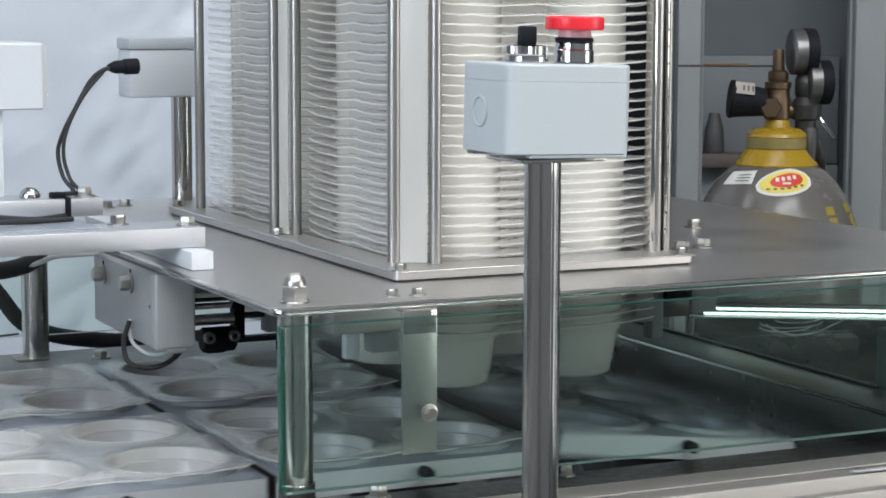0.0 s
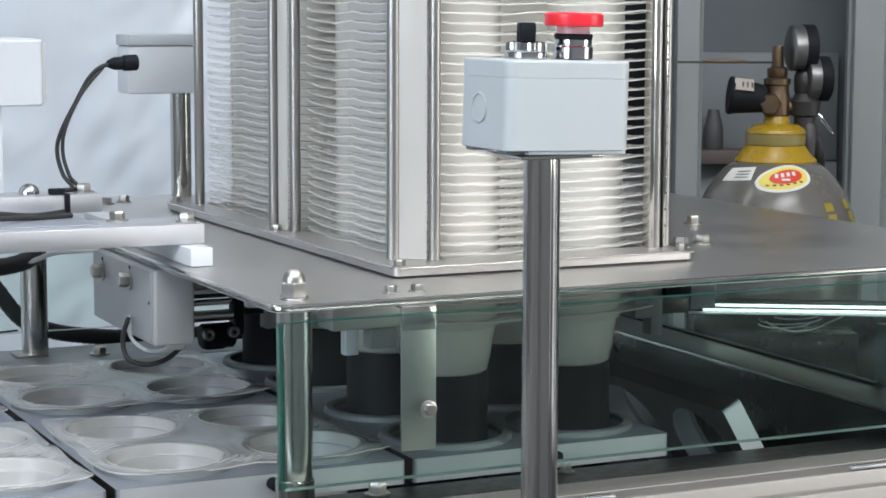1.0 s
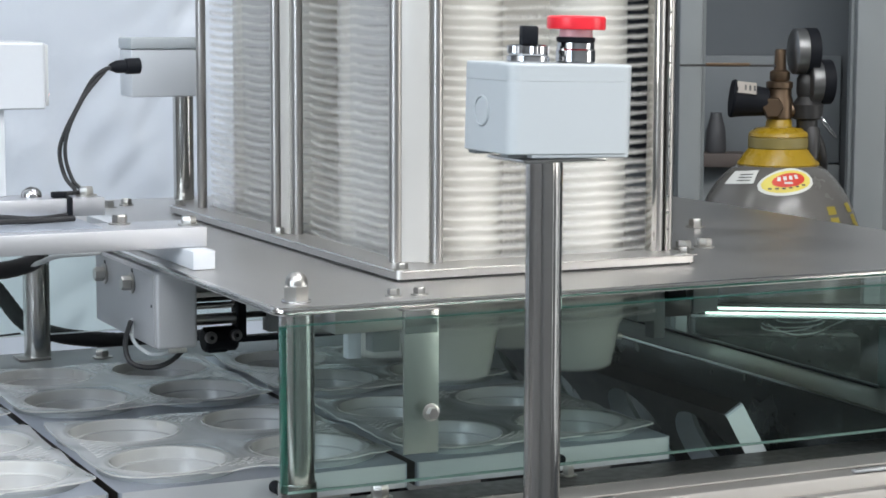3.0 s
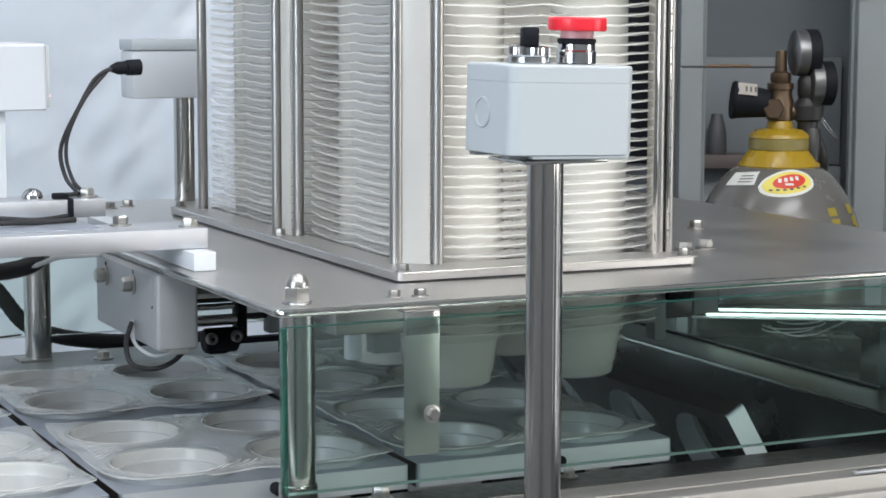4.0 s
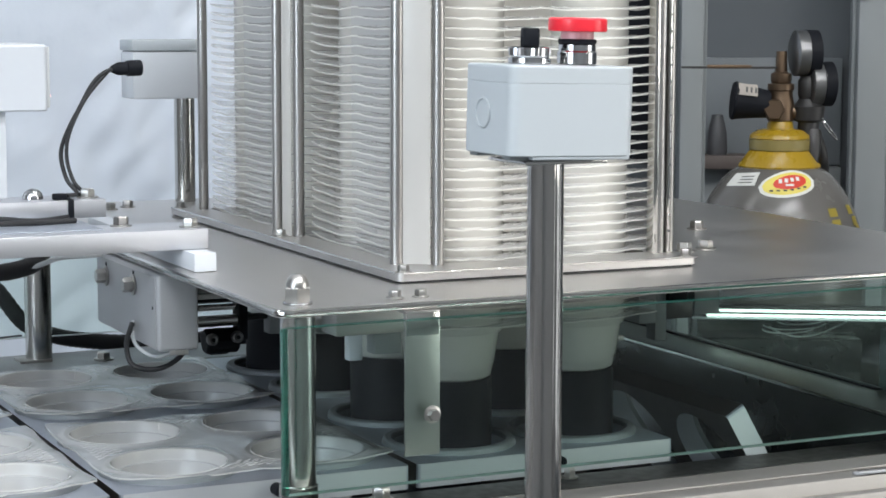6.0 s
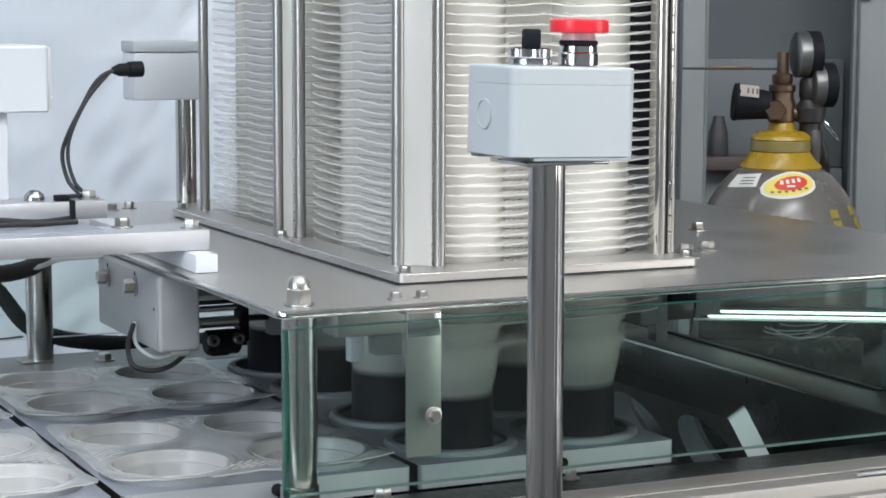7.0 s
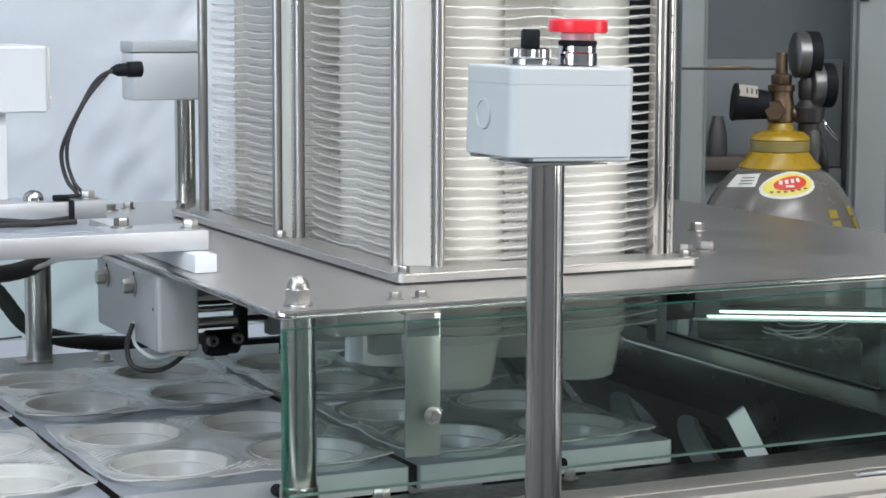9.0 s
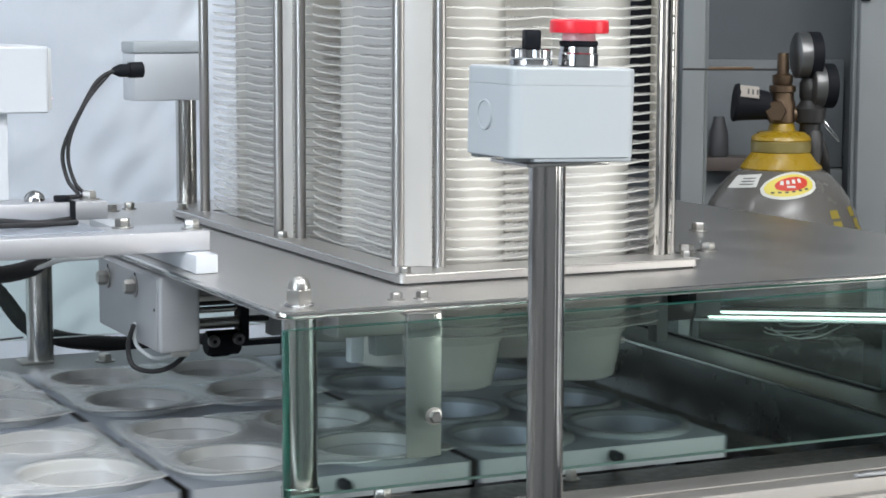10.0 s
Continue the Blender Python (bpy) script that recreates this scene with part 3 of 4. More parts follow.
def tray_sheet(seed):
    """A thin flange round four holes, each hole in a cell of rings that reach the rim."""
    bm = bmesh.new()
    r = 0.012
    for sx in (-1, 1):
        for sy in (-1, 1):
            corners = [math.atan2(dy, dx) for dx in (-CUPX, TW / 2 - CUPX) for dy in (-CUPY, TD / 2 - CUPY)]
            turns = sorted({round(a % (2 * math.pi), 6) for a in corners + [2 * math.pi * k / 52 for k in range(52)]})
            rings = []
            for step, f in ((0.0, 0.0), (0.0020, 0.14), (0.0040, 0.30), (0.0062, 0.46), (0.0085, 0.62), (0.0110, 0.76), (0.0240, 0.88), (1.0, 1.0)):
                ring = []
                for a in turns:
                    c, d = math.cos(a), math.sin(a)
                    reach = min((TW / 2 - CUPX if c > 0 else CUPX) / max(abs(c), 1e-6), (TD / 2 - CUPY if d > 0 else CUPY) / max(abs(d), 1e-6))
                    px, py = CUPX + c * reach, CUPY + d * reach
                    if px > TW / 2 - r and py > TD / 2 - r:
                        q = Vector((px - TW / 2 + r, py - TD / 2 + r)).normalized() * r
                        px, py = TW / 2 - r + q.x, TD / 2 - r + q.y
                    whole = math.hypot(px - CUPX, py - CUPY) - HOLE
                    g = f if f == 1.0 else min(f, step / whole) if f < 0.7 else max(min(f, step / whole), 0.76)
                    x = CUPX + c * HOLE + (px - CUPX - c * HOLE) * g
                    y = CUPY + d * HOLE + (py - CUPY - d * HOLE) * g
                    ring.append(bm.verts.new((sx * x, sy * y, flange_height(sx * x, sy * y, seed))))
                rings.append(ring)
            for a, b in zip(rings, rings[1:]):
                for k in range(len(a)):
                    bm.faces.new((a[k], a[(k + 1) % len(a)], b[(k + 1) % len(b)], b[k]))
    bmesh.ops.remove_doubles(bm, verts=bm.verts[:], dist=0.00004)
    rim = [e for e in bm.edges if e.is_boundary and max(max(abs(v.co.x) / TW, abs(v.co.y) / TD) for v in e.verts) > 0.475]
    low = bmesh.ops.extrude_edge_only(bm, edges=rim)
    for f in [g for g in low["geom"] if isinstance(g, bmesh.types.BMFace)]:
        f.material_index = 1
    for v in [g for g in low["geom"] if isinstance(g, bmesh.types.BMVert)]:
        v.co.z -= 0.0013
        v.co.x *= 1.003
        v.co.y *= 1.003
    for cx, cy, turn in ((0, TD / 2 - 0.014, 0), (0, -TD / 2 + 0.014, 0), (TW / 2 - 0.014, 0, 90), (-TW / 2 + 0.014, 0, 90)):
        inward = -1 if cx + cy > 0 else 1
        for row, count in ((0, 8), (1, 6), (2, 4), (3, 3)):
            for k in range(count):
                across = (k - (count - 1) / 2) * 0.0085
                inset = inward * row * 0.0075
                x, y = (cx + across, cy + inset) if turn == 0 else (cx + inset, cy + across)
                rib = box(-0.0036, 0.0036, -0.0008, 0.0008, -0.0003, 0.0004)
                rib.transform(pose(x, y, flange_height(x, y, seed) + 0.0002, rz=35))
                join(bm, rib)
    # short skirts between the cups, set in from the rim, added to brighten the gaps
    for cx, cy, turn, half in ((0, TD / 2 - 0.030, 0, 0.0241), (0, -TD / 2 + 0.030, 0, 0.0241), (TW / 2 - 0.016, 0, 90, 0.0500), (-TW / 2 + 0.016, 0, 90, 0.0500)):
        skirt = box(-half, half, -0.0003, 0.0003, -0.0078, -0.0004)
        for f in skirt.faces:
            f.material_index = 1 if turn == 0 else 0
        skirt.transform(pose(cx, cy, 0, rz=turn))
        join(bm, skirt)
    return finish("tray_sheet", bm, [FILM, LIP])


def tray_meshes():
    cups = [(sx * CUPX, sy * CUPY) for sx in (-1, 1) for sy in (-1, 1)]
    wall = [(0.0522, 0.0001), (0.0517, 0.0006), (0.0509, -0.0008), (0.0501, -0.0082), (0.0493, -0.0094), (0.0468, -0.0100), (0.0422, -0.0405),
            (0.0410, -0.0418), (0.0404, -0.0460), (0.0392, -0.0515), (0.0365, -DEEP), (0.001, -DEEP + 0.0015)]
    cup = finish("cup", lathe(wall, 36, cap=False), CUPFILM)
    return [tray_sheet(seed) for seed in (1.3, 14.7, 33.1)], cup, cups


def make_tray(meshes, group, label, kind_of_sheet):
    sheets, cup, cups = meshes
    t = thing("plastic_tray", sheets[kind_of_sheet % 3], FILM, label, "plastic tray", group)
    for x, y in cups:
        part("cup", cup, CUPFILM, t, at=pose(x, y, 0))
    return t


def build_trays():
    meshes = tray_meshes()
    riding, stacked = [], []
    for k in range(-3, 0):
        for y in TRAYS_Y:
            riding.append((k, y, make_tray(meshes, "trays on the carriers", "frosted plastic four-cup tray seated in a carrier", k + (y > 0.4))))
    for n in range(46):
        for y in TRAYS_Y:
            stacked.append((n, y, make_tray(meshes, "stacked trays", "milky plastic four-cup tray nested in a tall stack", n * 2 + (y > 0.4))))
    return riding, stacked


# ---- lifters ----
def build_lifters():
    out = []
    shape = finish("lifter", lathe([(0.036, -0.15), (0.040, -0.148), (0.040, -0.003), (0.0385, 0.0), (0.030, 0.0), (0.029, -0.002), (0.004, -0.002)], 36), BLACKP)
    stem = finish("stem", rod(0.010, -0.26, -0.149, 16), STEEL_V)
    for ty in TRAYS_Y:
        for sx in (-1, 1):
            for sy in (-1, 1):
                b = thing("lifter", shape, BLACKP, "black nylon lifting cylinder under the tray magazine", "lifter", "tray lifters")
                part("stem", stem, STEEL_V, b)
                out.append((b, HOME_X + sx * CUPX, ty + sy * CUPY))
    return out


# ---- control box ----
def control_box():
    post = thing("control_post", rod(0.0127, -1.05, 0.1335, 64), POST, "polished stainless tube post", "post", at=pose(0.095, -0.2625, 0))
    part("head_plate", box(-0.030, 0.033, -0.028, 0.028, 0.1335, 0.1365, 0.001), STEEL_V, post)
    part("base_plate", box(-0.06, 0.06, -0.06, 0.06, -1.05, -1.04, 0.002), STEEL, post)
    m = pose(0.097, -0.2610, 0.1365, 0, 1.3, 0)
    body = thing("control_box", soft_box(0.0475, 0.0365, 0.009, 0.0025, 0.0510, 0.0008, 0.0001), ABS, "pale grey plastic push-button box on a steel post", "control box", at=m)
    part("lid", soft_box(0.0475, 0.0365, 0.009, 0.0512, 0.0628, 0.0001, 0.0014), ABS, body)
    part("foot", box(-0.0445, -0.030, -0.030, -0.018, 0.0, 0.0035, 0.0008), FRAME, body)
    part("foot", box(-0.0445, -0.030, 0.018, 0.030, 0.0, 0.0035, 0.0008), FRAME, body)
    part("foot", box(-0.030, 0.044, -0.0355, 0.030, 0.0003, 0.0035, 0.0008), ABS, body)
    part("knockout", lathe([(0.0105, -0.0005), (0.0105, 0.0008), (0.0095, 0.0012), (0.0092, 0.0004), (0.001, 0.0004)], 28, m=pose(-0.0475, 0.004, 0.030, 0, -90)), ABS, body, "round knockout seal")
    e = part("stop_button", lathe([(0.0190, 0.0225), (0.0199, 0.0229), (0.0202, 0.0240), (0.0201, 0.0306), (0.0190, 0.0317), (0.001, 0.0321)], 40), RED, body, "red mushroom emergency stop button", at=pose(0.0195, -0.002, 0.063))
    part("collar", lathe([(0.0115, 0.016), (0.0112, 0.0226)], 28), PINK, e)
    part("gasket", rod(0.0133, 0.0140, 0.0175, 28), BLACKP, e)
    part("bezel", lathe([(0.0118, 0), (0.0136, 0.0008), (0.0136, 0.0085), (0.0128, 0.0095), (0.0128, 0.0135), (0.0120, 0.0142)], 32), CHROME, e)
    s = part("selector", rod(0.0065, 0.011, 0.0185, 20), BLACKP, body, "black selector switch", at=pose(-0.0150, 0.0015, 0.063))
    part("knob_grip", box(-0.0056, 0.0056, -0.0085, 0.0085, 0.012, 0.0245, 0.0016), BLACKP, s, at=pose(0, 0, 0, rz=-20))
    ring = lathe([(0.0140, 0), (0.0146, 0.0008), (0.0146, 0.0040), (0.0132, 0.0046), (0.0134, 0.0056), (0.0144, 0.0058), (0.0144, 0.0108), (0.0120, 0.0118)], 48)
    for v in ring.verts:
        if v.co.z > 0.0057 and math.hypot(v.co.x, v.co.y) > 0.014 and int(math.degrees(math.atan2(v.co.y, v.co.x)) % 360 / 7.5 + 0.5) % 3 == 0:
            v.co.x, v.co.y = v.co.x * 0.93, v.co.y * 0.93
    part("bezel", ring, CHROME, s)


# ---- left gantry ----
def gantry():
    rail = thing("support_block", box(0.0135, 0.0345, 0.249, 0.60, 0.0005, 0.0172, 0.0008), WHITE, "white square bar lying on the top plate", "machine bar")
    bar = thing("aluminium_bar", box(-0.70, 0.0368, 0.2778, 0.345, 0.0177, 0.0362, 0.0008), ALU, "satin aluminium flat bar bolted across the plate", "machine bar")
    bolt(bar, -0.030, 0.330, 0.0362, 0.0125)
    bolt(bar, 0.0255, 0.296, 0.0362, 0.0125)
    thing("cross_plate", box(-0.60, -0.055, 0.300, 0.455, 0.0363, 0.0376, 0.0004), CARRIER, "grey steel plate tying the two bars together", "machine plate")
    bar2 = thing("upper_bar", box(-0.60, -0.0236, 0.400, 0.455, 0.0377, 0.0548, 0.0008), ALU, "satin aluminium bar carrying the cable tie", "machine bar")
    bolt(bar2, -0.036, 0.420, 0.0548, 0.0125)
    part("acorn_nut", lathe([(0.0098, 0), (0.0098, 0.003), (0.0085, 0.0065), (0.005, 0.0095), (0.001, 0.0105)], 20), CHROME, bar2, at=pose(-0.088, 0.425, 0.0548))
    part("cable_tie", box(-0.0605, -0.0550, 0.3984, 0.4565, 0.0365, 0.0560, 0.0006), BLACKP, bar2)
    part("tie_head", box(-0.073, -0.060, 0.405, 0.413, 0.0552, 0.0610, 0.0012), BLACKP, bar2)
    for y, z, wob in ((0.374, 0.0403, 0.006), (0.345, 0.0400, -0.008)):
        thing("loose_cable", tube([(-0.45, y - wob, z), (-0.30, y + wob, z), (-0.20, y - wob, z), (-0.14, y + wob, z + 0.002), (-0.10, y - wob, z), (-0.064, y + 0.016, z)], 0.0025, 10, 6), BLACK, "black cable lying on the grey steel plate", "cable", "cables on the plate")
    col = thing("sensor_column", box(-0.165, -0.1085, 0.440, 0.480, 0.0550, 0.1385, 0.001), WHITE, "white column standing on the upper bar", "machine column")
    sens = thing("sensor_box", soft_box(0.10, 0.05, 0.004, 0.138, 0.2015, 0.0015, 0.0025), WHITE, "white sensor housing on a column", "sensor", at=pose(-0.170, 0.480, 0))
    part("signal_led", lathe([(0.0012, 0), (0.0012, 0.0008), (0.0006, 0.0012)], 10, m=pose(0.1036, -0.040, 0.152, 0, 90)), REDLED, sens, "small lit red signal light")
    part("indicator", lathe([(0.0022, 0), (0.0022, 0.0012), (0.0012, 0.002)], 12, m=pose(0.1, -0.030, 0.190, 0, 90)), CLEARHOSE, sens)
    part("clear_cover", box(0.098, 0.1035, -0.045, 0.046, 0.141, 0.199, 0.001), CLEARHOSE, sens)


def cables():
    a = thing("sensor_cable", tube([(0.012, 0.455, 0.1765), (-0.0055, 0.45, 0.175), (-0.0198, 0.45, 0.1643), (-0.0342, 0.45, 0.1399), (-0.0486, 0.45, 0.1129), (-0.0535, 0.45, 0.0939), (-0.0511, 0.44, 0.0719), (-0.0440, 0.43, 0.0590), (-0.056, 0.425, 0.0575)], 0.0021, 10, 8), BLACK,
              "black twin sensor cable with a moulded plug", "cable")
    part("plug", lathe([(0.003, -0.006), (0.0058, 0.0), (0.0064, 0.002), (0.0064, 0.010), (0.0078, 0.0105), (0.0078, 0.024), (0.0066, 0.025)], 20, m=pose(0.004, 0.4525, 0.1768, 0, 88, 0)), BLACKP, a, "ribbed black plug")
    part("second_core", tube([(-0.0056, 0.452, 0.1737), (-0.0312, 0.44, 0.1485), (-0.0474, 0.44, 0.1162), (-0.0505, 0.44, 0.0918), (-0.0455, 0.435, 0.0698), (-0.0385, 0.43, 0.0590), (-0.055, 0.422, 0.0572)], 0.0019, 10, 8), BLACK, a)
    hose = thing("ribbed_hose", tube([(-0.30, 0.97, 0.02), (-0.08, 0.96, -0.045), (-0.0132, 0.95, -0.0947), (0.0269, 0.95, -0.1455), (0.0615, 0.95, -0.1632), (0.1038, 0.95, -0.1731), (0.17, 0.95, -0.180), (0.3, 0.95, -0.182)], 0.0095, 12, 14, ribs=0.08), BLACK, "thick black ribbed conduit behind the machine leg", "hose")
    thing("air_hose", tube([(-0.078, 0.500, -0.022), (-0.062, 0.498, -0.017), (-0.045, 0.49, -0.0105), (-0.015, 0.48, -0.0085), (0.012, 0.508, -0.0105)], 0.0026, 10, 8), CLEARHOSE, "clear air hose along the plate", "hose")
    thing("cable_trunk", tube([(-0.40, 0.50, -0.012), (-0.20, 0.50, -0.020), (-0.115, 0.50, -0.024), (-0.075, 0.505, -0.020), (-0.060, 0.51, -0.012)], 0.0085, 12, 8, ribs=0.05), BLACK, "thick dark cable trunk under the bar", "cable")
    thing("thin_wire", tube([(-0.125, 0.50, -0.02), (-0.118, 0.52, -0.055), (-0.116, 0.54, -0.085), (-0.105, 0.56, -0.098), (-0.06, 0.60, -0.104)], 0.0011, 8, 8), BLACK, "thin dark wire hanging beside the leg", "wire")


def motor_box():
    """A cast housing with slotted bolts on its flank, an air cylinder and its hoses."""
    b = thing("gearbox", box(-0.0048, 0.0350, 0.302, 0.502, -0.0795, -0.0075, 0.0035, 3), CAST, "grey cast housing hung under the top plate", "gearbox")
    part("side_cover", box(-0.0062, -0.0045, 0.306, 0.498, -0.0770, -0.0100, 0.0006), CAST, b)
    for y, z in ((0.4646, -0.0274), (0.3726, -0.0249)):
        part("slot", box(-0.0066, -0.0060, y - 0.002, y + 0.002, z - 0.006, z + 0.0135, 0.0002), BLACKP, b)
        bolt(b, 0, 0, 0, 0.0125, m=pose(-0.0064, y, z, 0, -90), high=0.75)
    part("pin_hole", rod(0.0016, 0, 0.0008, 12, m=pose(-0.0058, 0.3126, -0.0395, 0, -90)), BLACKP, b)
    part("tab", box(0.006, 0.024, 0.3005, 0.3025, -0.0830, -0.0785, 0.0005), STEEL, b)
    c = thing("air_cylinder", rod(0.0056, 0.036, 0.106, 24, m=pose(0.0, 0.40, -0.0695, 0, 90)), STEEL, "small steel guided air cylinder beside the grey housing", "air cylinder")
    part("mount_plate", box(0.036, 0.106, 0.392, 0.408, -0.0465, -0.0075, 0.001), GAUGE, c)
    part("plate_face", box(0.036, 0.106, 0.3905, 0.3918, -0.0462, -0.0410, 0.0003), STEEL, c)
    part("guide_rod", rod(0.0032, 0.036, 0.106, 16, m=pose(0.0, 0.40, -0.0560, 0, 90)), STEEL_V, c)
    part("guide_rod", rod(0.0022, 0.036, 0.106, 16, m=pose(0.0, 0.403, -0.0502, 0, 90)), DARK, c)
    part("end_cap", box(0.1062, 0.1150, 0.390, 0.412, -0.0890, -0.0500, 0.0015), BLACKP, c)
    part("piston_rod", rod(0.0032, 0.115, 0.138, 16, m=pose(0.0, 0.40, -0.0675, 0, 90)), DARK, c)
    part("stop_block", box(0.1380, 0.1560, 0.391, 0.409, -0.0850, -0.0075, 0.001), FRAME, c)
    part("clamp", rod(0.0125, 0.070, 0.104, 20, 0.002, m=pose(0.0, 0.392, -0.0880, 0, 90)), BLACKP, c)
    part("clamp_tail", box(0.072, 0.094, 0.384, 0.400, -0.1010, -0.0900, 0.003), BLACKP, c)
    for x, z in ((0.0735, -0.0840), (0.0990, -0.0830)):
        fit = part("fitting", lathe([(0.005, 0), (0.0058, 0.001), (0.0058, 0.006), (0.004, 0.0075), (0.002, 0.0065)], 18, m=pose(x, 0.381, z, 90)), GAUGE, c)
        part("socket", rod(0.0021, 0.0066, 0.0080, 6, m=pose(x, 0.381, z, 90)), BLACKP, fit)
    rail = thing("guide_rail", box(0.205, 0.62, 0.720, 0.735, -0.1515, -0.1450, 0.001), BLACKP, "black guide rail along the back of the bay", "machine rail")
    for x in (0.30, 0.60):
        part("foot", box(x - 0.008, x + 0.008, 0.7355, 0.775, -0.1770, -0.1450, 0.001), BLACKP, rail)
    thing("looped_cable", tube([(-0.012, 0.36, -0.060), (-0.022, 0.345, -0.0770), (-0.0204, 0.335, -0.0941), (-0.0041, 0.33, -0.1000), (0.0152, 0.33, -0.0965), (0.032, 0.335, -0.0850), (0.05, 0.37, -0.075)], 0.0024, 10, 8), BLACK, "black cable looped under the grey housing", "cable")
    thing("looped_cable", tube([(-0.008, 0.37, -0.060), (-0.013, 0.350, -0.0760), (-0.004, 0.340, -0.0865), (0.006, 0.338, -0.0895), (0.018, 0.338, -0.088)], 0.0018, 10, 8), CLEARHOSE, "pale cable looped under the grey housing", "cable")


def back_post():
    p = thing("back_post", rod(0.0125, 0.0, 0.128, 28), STEEL_V, "polished round post at the back of the plate", "post", at=pose(0.2178, 0.897, 0))
    beam = part("beam", box(-0.070, 0.016, -0.020, 0.030, 0.1265, 0.1835, 0.003), WHITE, p, "pale grey beam")
    part("beam_cap", box(-0.071, 0.017, -0.021, 0.031, 0.1840, 0.1975, 0.002), ABS, beam, "grey cap along the beam")


def back_glass():
    g = thing("back_glass_panel", box(-0.30, 0.76, 0.912, 0.917, -0.1585, -0.012), BACKGLASS, "clear green back glass guard", "glass panel")
    part("edge", box(-0.30, 0.76, 0.9118, 0.9172, -0.1593, -0.1585), WHITE, g, "pale lower glass edge")
    g.visible_shadow = False


def under_plate():
    """Escapement blocks and brackets hung under the plate."""
    e = thing("escapement_block", box(0.1300, 0.1780, 0.250, 0.330, -0.050, -0.0065, 0.001), ALU, "aluminium escapement block under the magazine", "machine block")
    part("finger", box(0.1641, 0.1777, 0.250, 0.262, -0.0915, -0.050, 0.0008), WHITE, e)
    part("slide", box(0.06, 0.13, 0.262, 0.31, -0.030, -0.010, 0.001), DARK, e)
    f = thing("escapement_block", box(0.1100, 0.1750, 0.150, 0.185, -0.050, -0.0065, 0.001), STEEL, "steel escapement block under the magazine", "machine block")
    part("hook", box(0.1500, 0.1760, 0.158, 0.176, -0.070, -0.050, 0.001), FRAME, f)
    r = thing("hanging_bracket", box(0.505, 0.525, 0.295, 0.335, -0.0850, -0.0065, 0.001), FRAME, "grey stepped bracket under the plate", "bracket")
    part("leg", box(0.5255, 0.5390, 0.297, 0.315, -0.1040, -0.0065, 0.001), FRAME, r)
    part("pad", box(0.538, 0.560, 0.290, 0.330, -0.0625, -0.050, 0.001), BLACKP, r)
    part("clamp", box(0.540, 0.5730, 0.300, 0.350, -0.083, -0.0655, 0.001), DARK, r)
    part("block", box(0.5735, 0.6040, 0.298, 0.360, -0.0800, -0.0065, 0.001), FRAME, r)
    part("pin", rod(0.004, 0, 0.018, 14, m=pose(0.470, 0.300, -0.098, 0, 90)), BOLT, r)
    view = Matrix.Translation((EYE.x, EYE.y, 0)) @ pose(0, 0, 0, rz=-25.39)
    hung = view @ pose(0, 0, 0.0047, 0, 0.8, 0)
    # reflected bright lines built as glowing bars, with a dimmer white bar below
    l = thing("tube_reflection", box(0.336, 0.62, 2.435, 2.447, -0.1280, -0.1259, 0.001), STREAK, "glowing strip standing in for a tube reflection behind the guard", "strip light", at=hung)
    part("second_streak", box(0.322, 0.62, 2.440, 2.452, -0.1346, -0.1328, 0.0008), STREAK, l)
    part("housing", box(0.328, 0.62, 2.4525, 2.470, -0.1375, -0.1225, 0.002), DARK, l)
    part("dim_streak", box(0.305, 0.62, 2.446, 2.4522, -0.1392, -0.1366, 0.0008), WHITE, l)
    # added dark bodies that keep the bay behind the side glass dim
    bay = thing("bay_dark_block", box(0.322, 0.518, 2.480, 2.545, -0.2346, -0.168, 0.004), SIDE, "dark block added where the bay beyond the side glass is dim", "machine box", at=view)
    part("back_panel", box(0.322, 0.74, 2.5455, 2.556, -0.2346, -0.139, 0.002), SIDE, bay, "dark panel added to darken the bay behind the block")
    # highlights on crumpled plastic wrap, shaped as thin pale tubes
    for x, z, w, d in ((0.432, -0.1480, 0.040, 0.0075), (0.425, -0.1530, 0.034, 0.0070), (0.440, -0.1440, 0.030, 0.0050)):
        thing("wrap_glint", tube([(x + w * math.cos(q), 2.472 + 0.008 * math.cos(q), z - d * math.sin(q)) for q in [math.pi * (0.02 + 0.96 * k / 8) for k in range(9)]], 0.0009, 8, 4), CLEARHOSE, "thin pale tube drawn as a curled glint on plastic wrap", "hose", at=view)
    thing("wrap_glint", tube([(0.402, 2.478, -0.152), (0.4056, 2.474, -0.1552), (0.4175, 2.472, -0.1601), (0.435, 2.472, -0.1640), (0.4592, 2.472, -0.1614), (0.4799, 2.473, -0.1529), (0.497, 2.475, -0.1458)], 0.0011, 8, 8), CLEARHOSE, "thin pale tube drawn as a drooping glint on plastic wrap", "hose", at=view)
    thing("bay_stanchion", box(0.772, 0.784, 0.225, 0.245, -0.30, -0.100, 0.001), FRAME, "grey upright in the side bay", "stanchion")
    # added dark body that fills the dim bay lower down
    thing("side_cabinet", box(0.79, 1.45, 0.10, 0.625, -1.05, -0.235, 0.004), SIDE, "dark cabinet added to fill the dim area beyond the side glass", "machine cabinet")


# ---- gas cylinder ----
AX, AY = 0.988, 0.748


def zz(v):
    return 0.032 - (v - 290) * 0.000737


PROFILE = ((0.116, -1.0), (0.116, zz(470)), (0.1135, zz(440)), (0.108, zz(405)), (0.0995, zz(372)), (0.0905, zz(347)), (0.078, zz(322)), (0.066, zz(305)), (0.052, zz(292)))


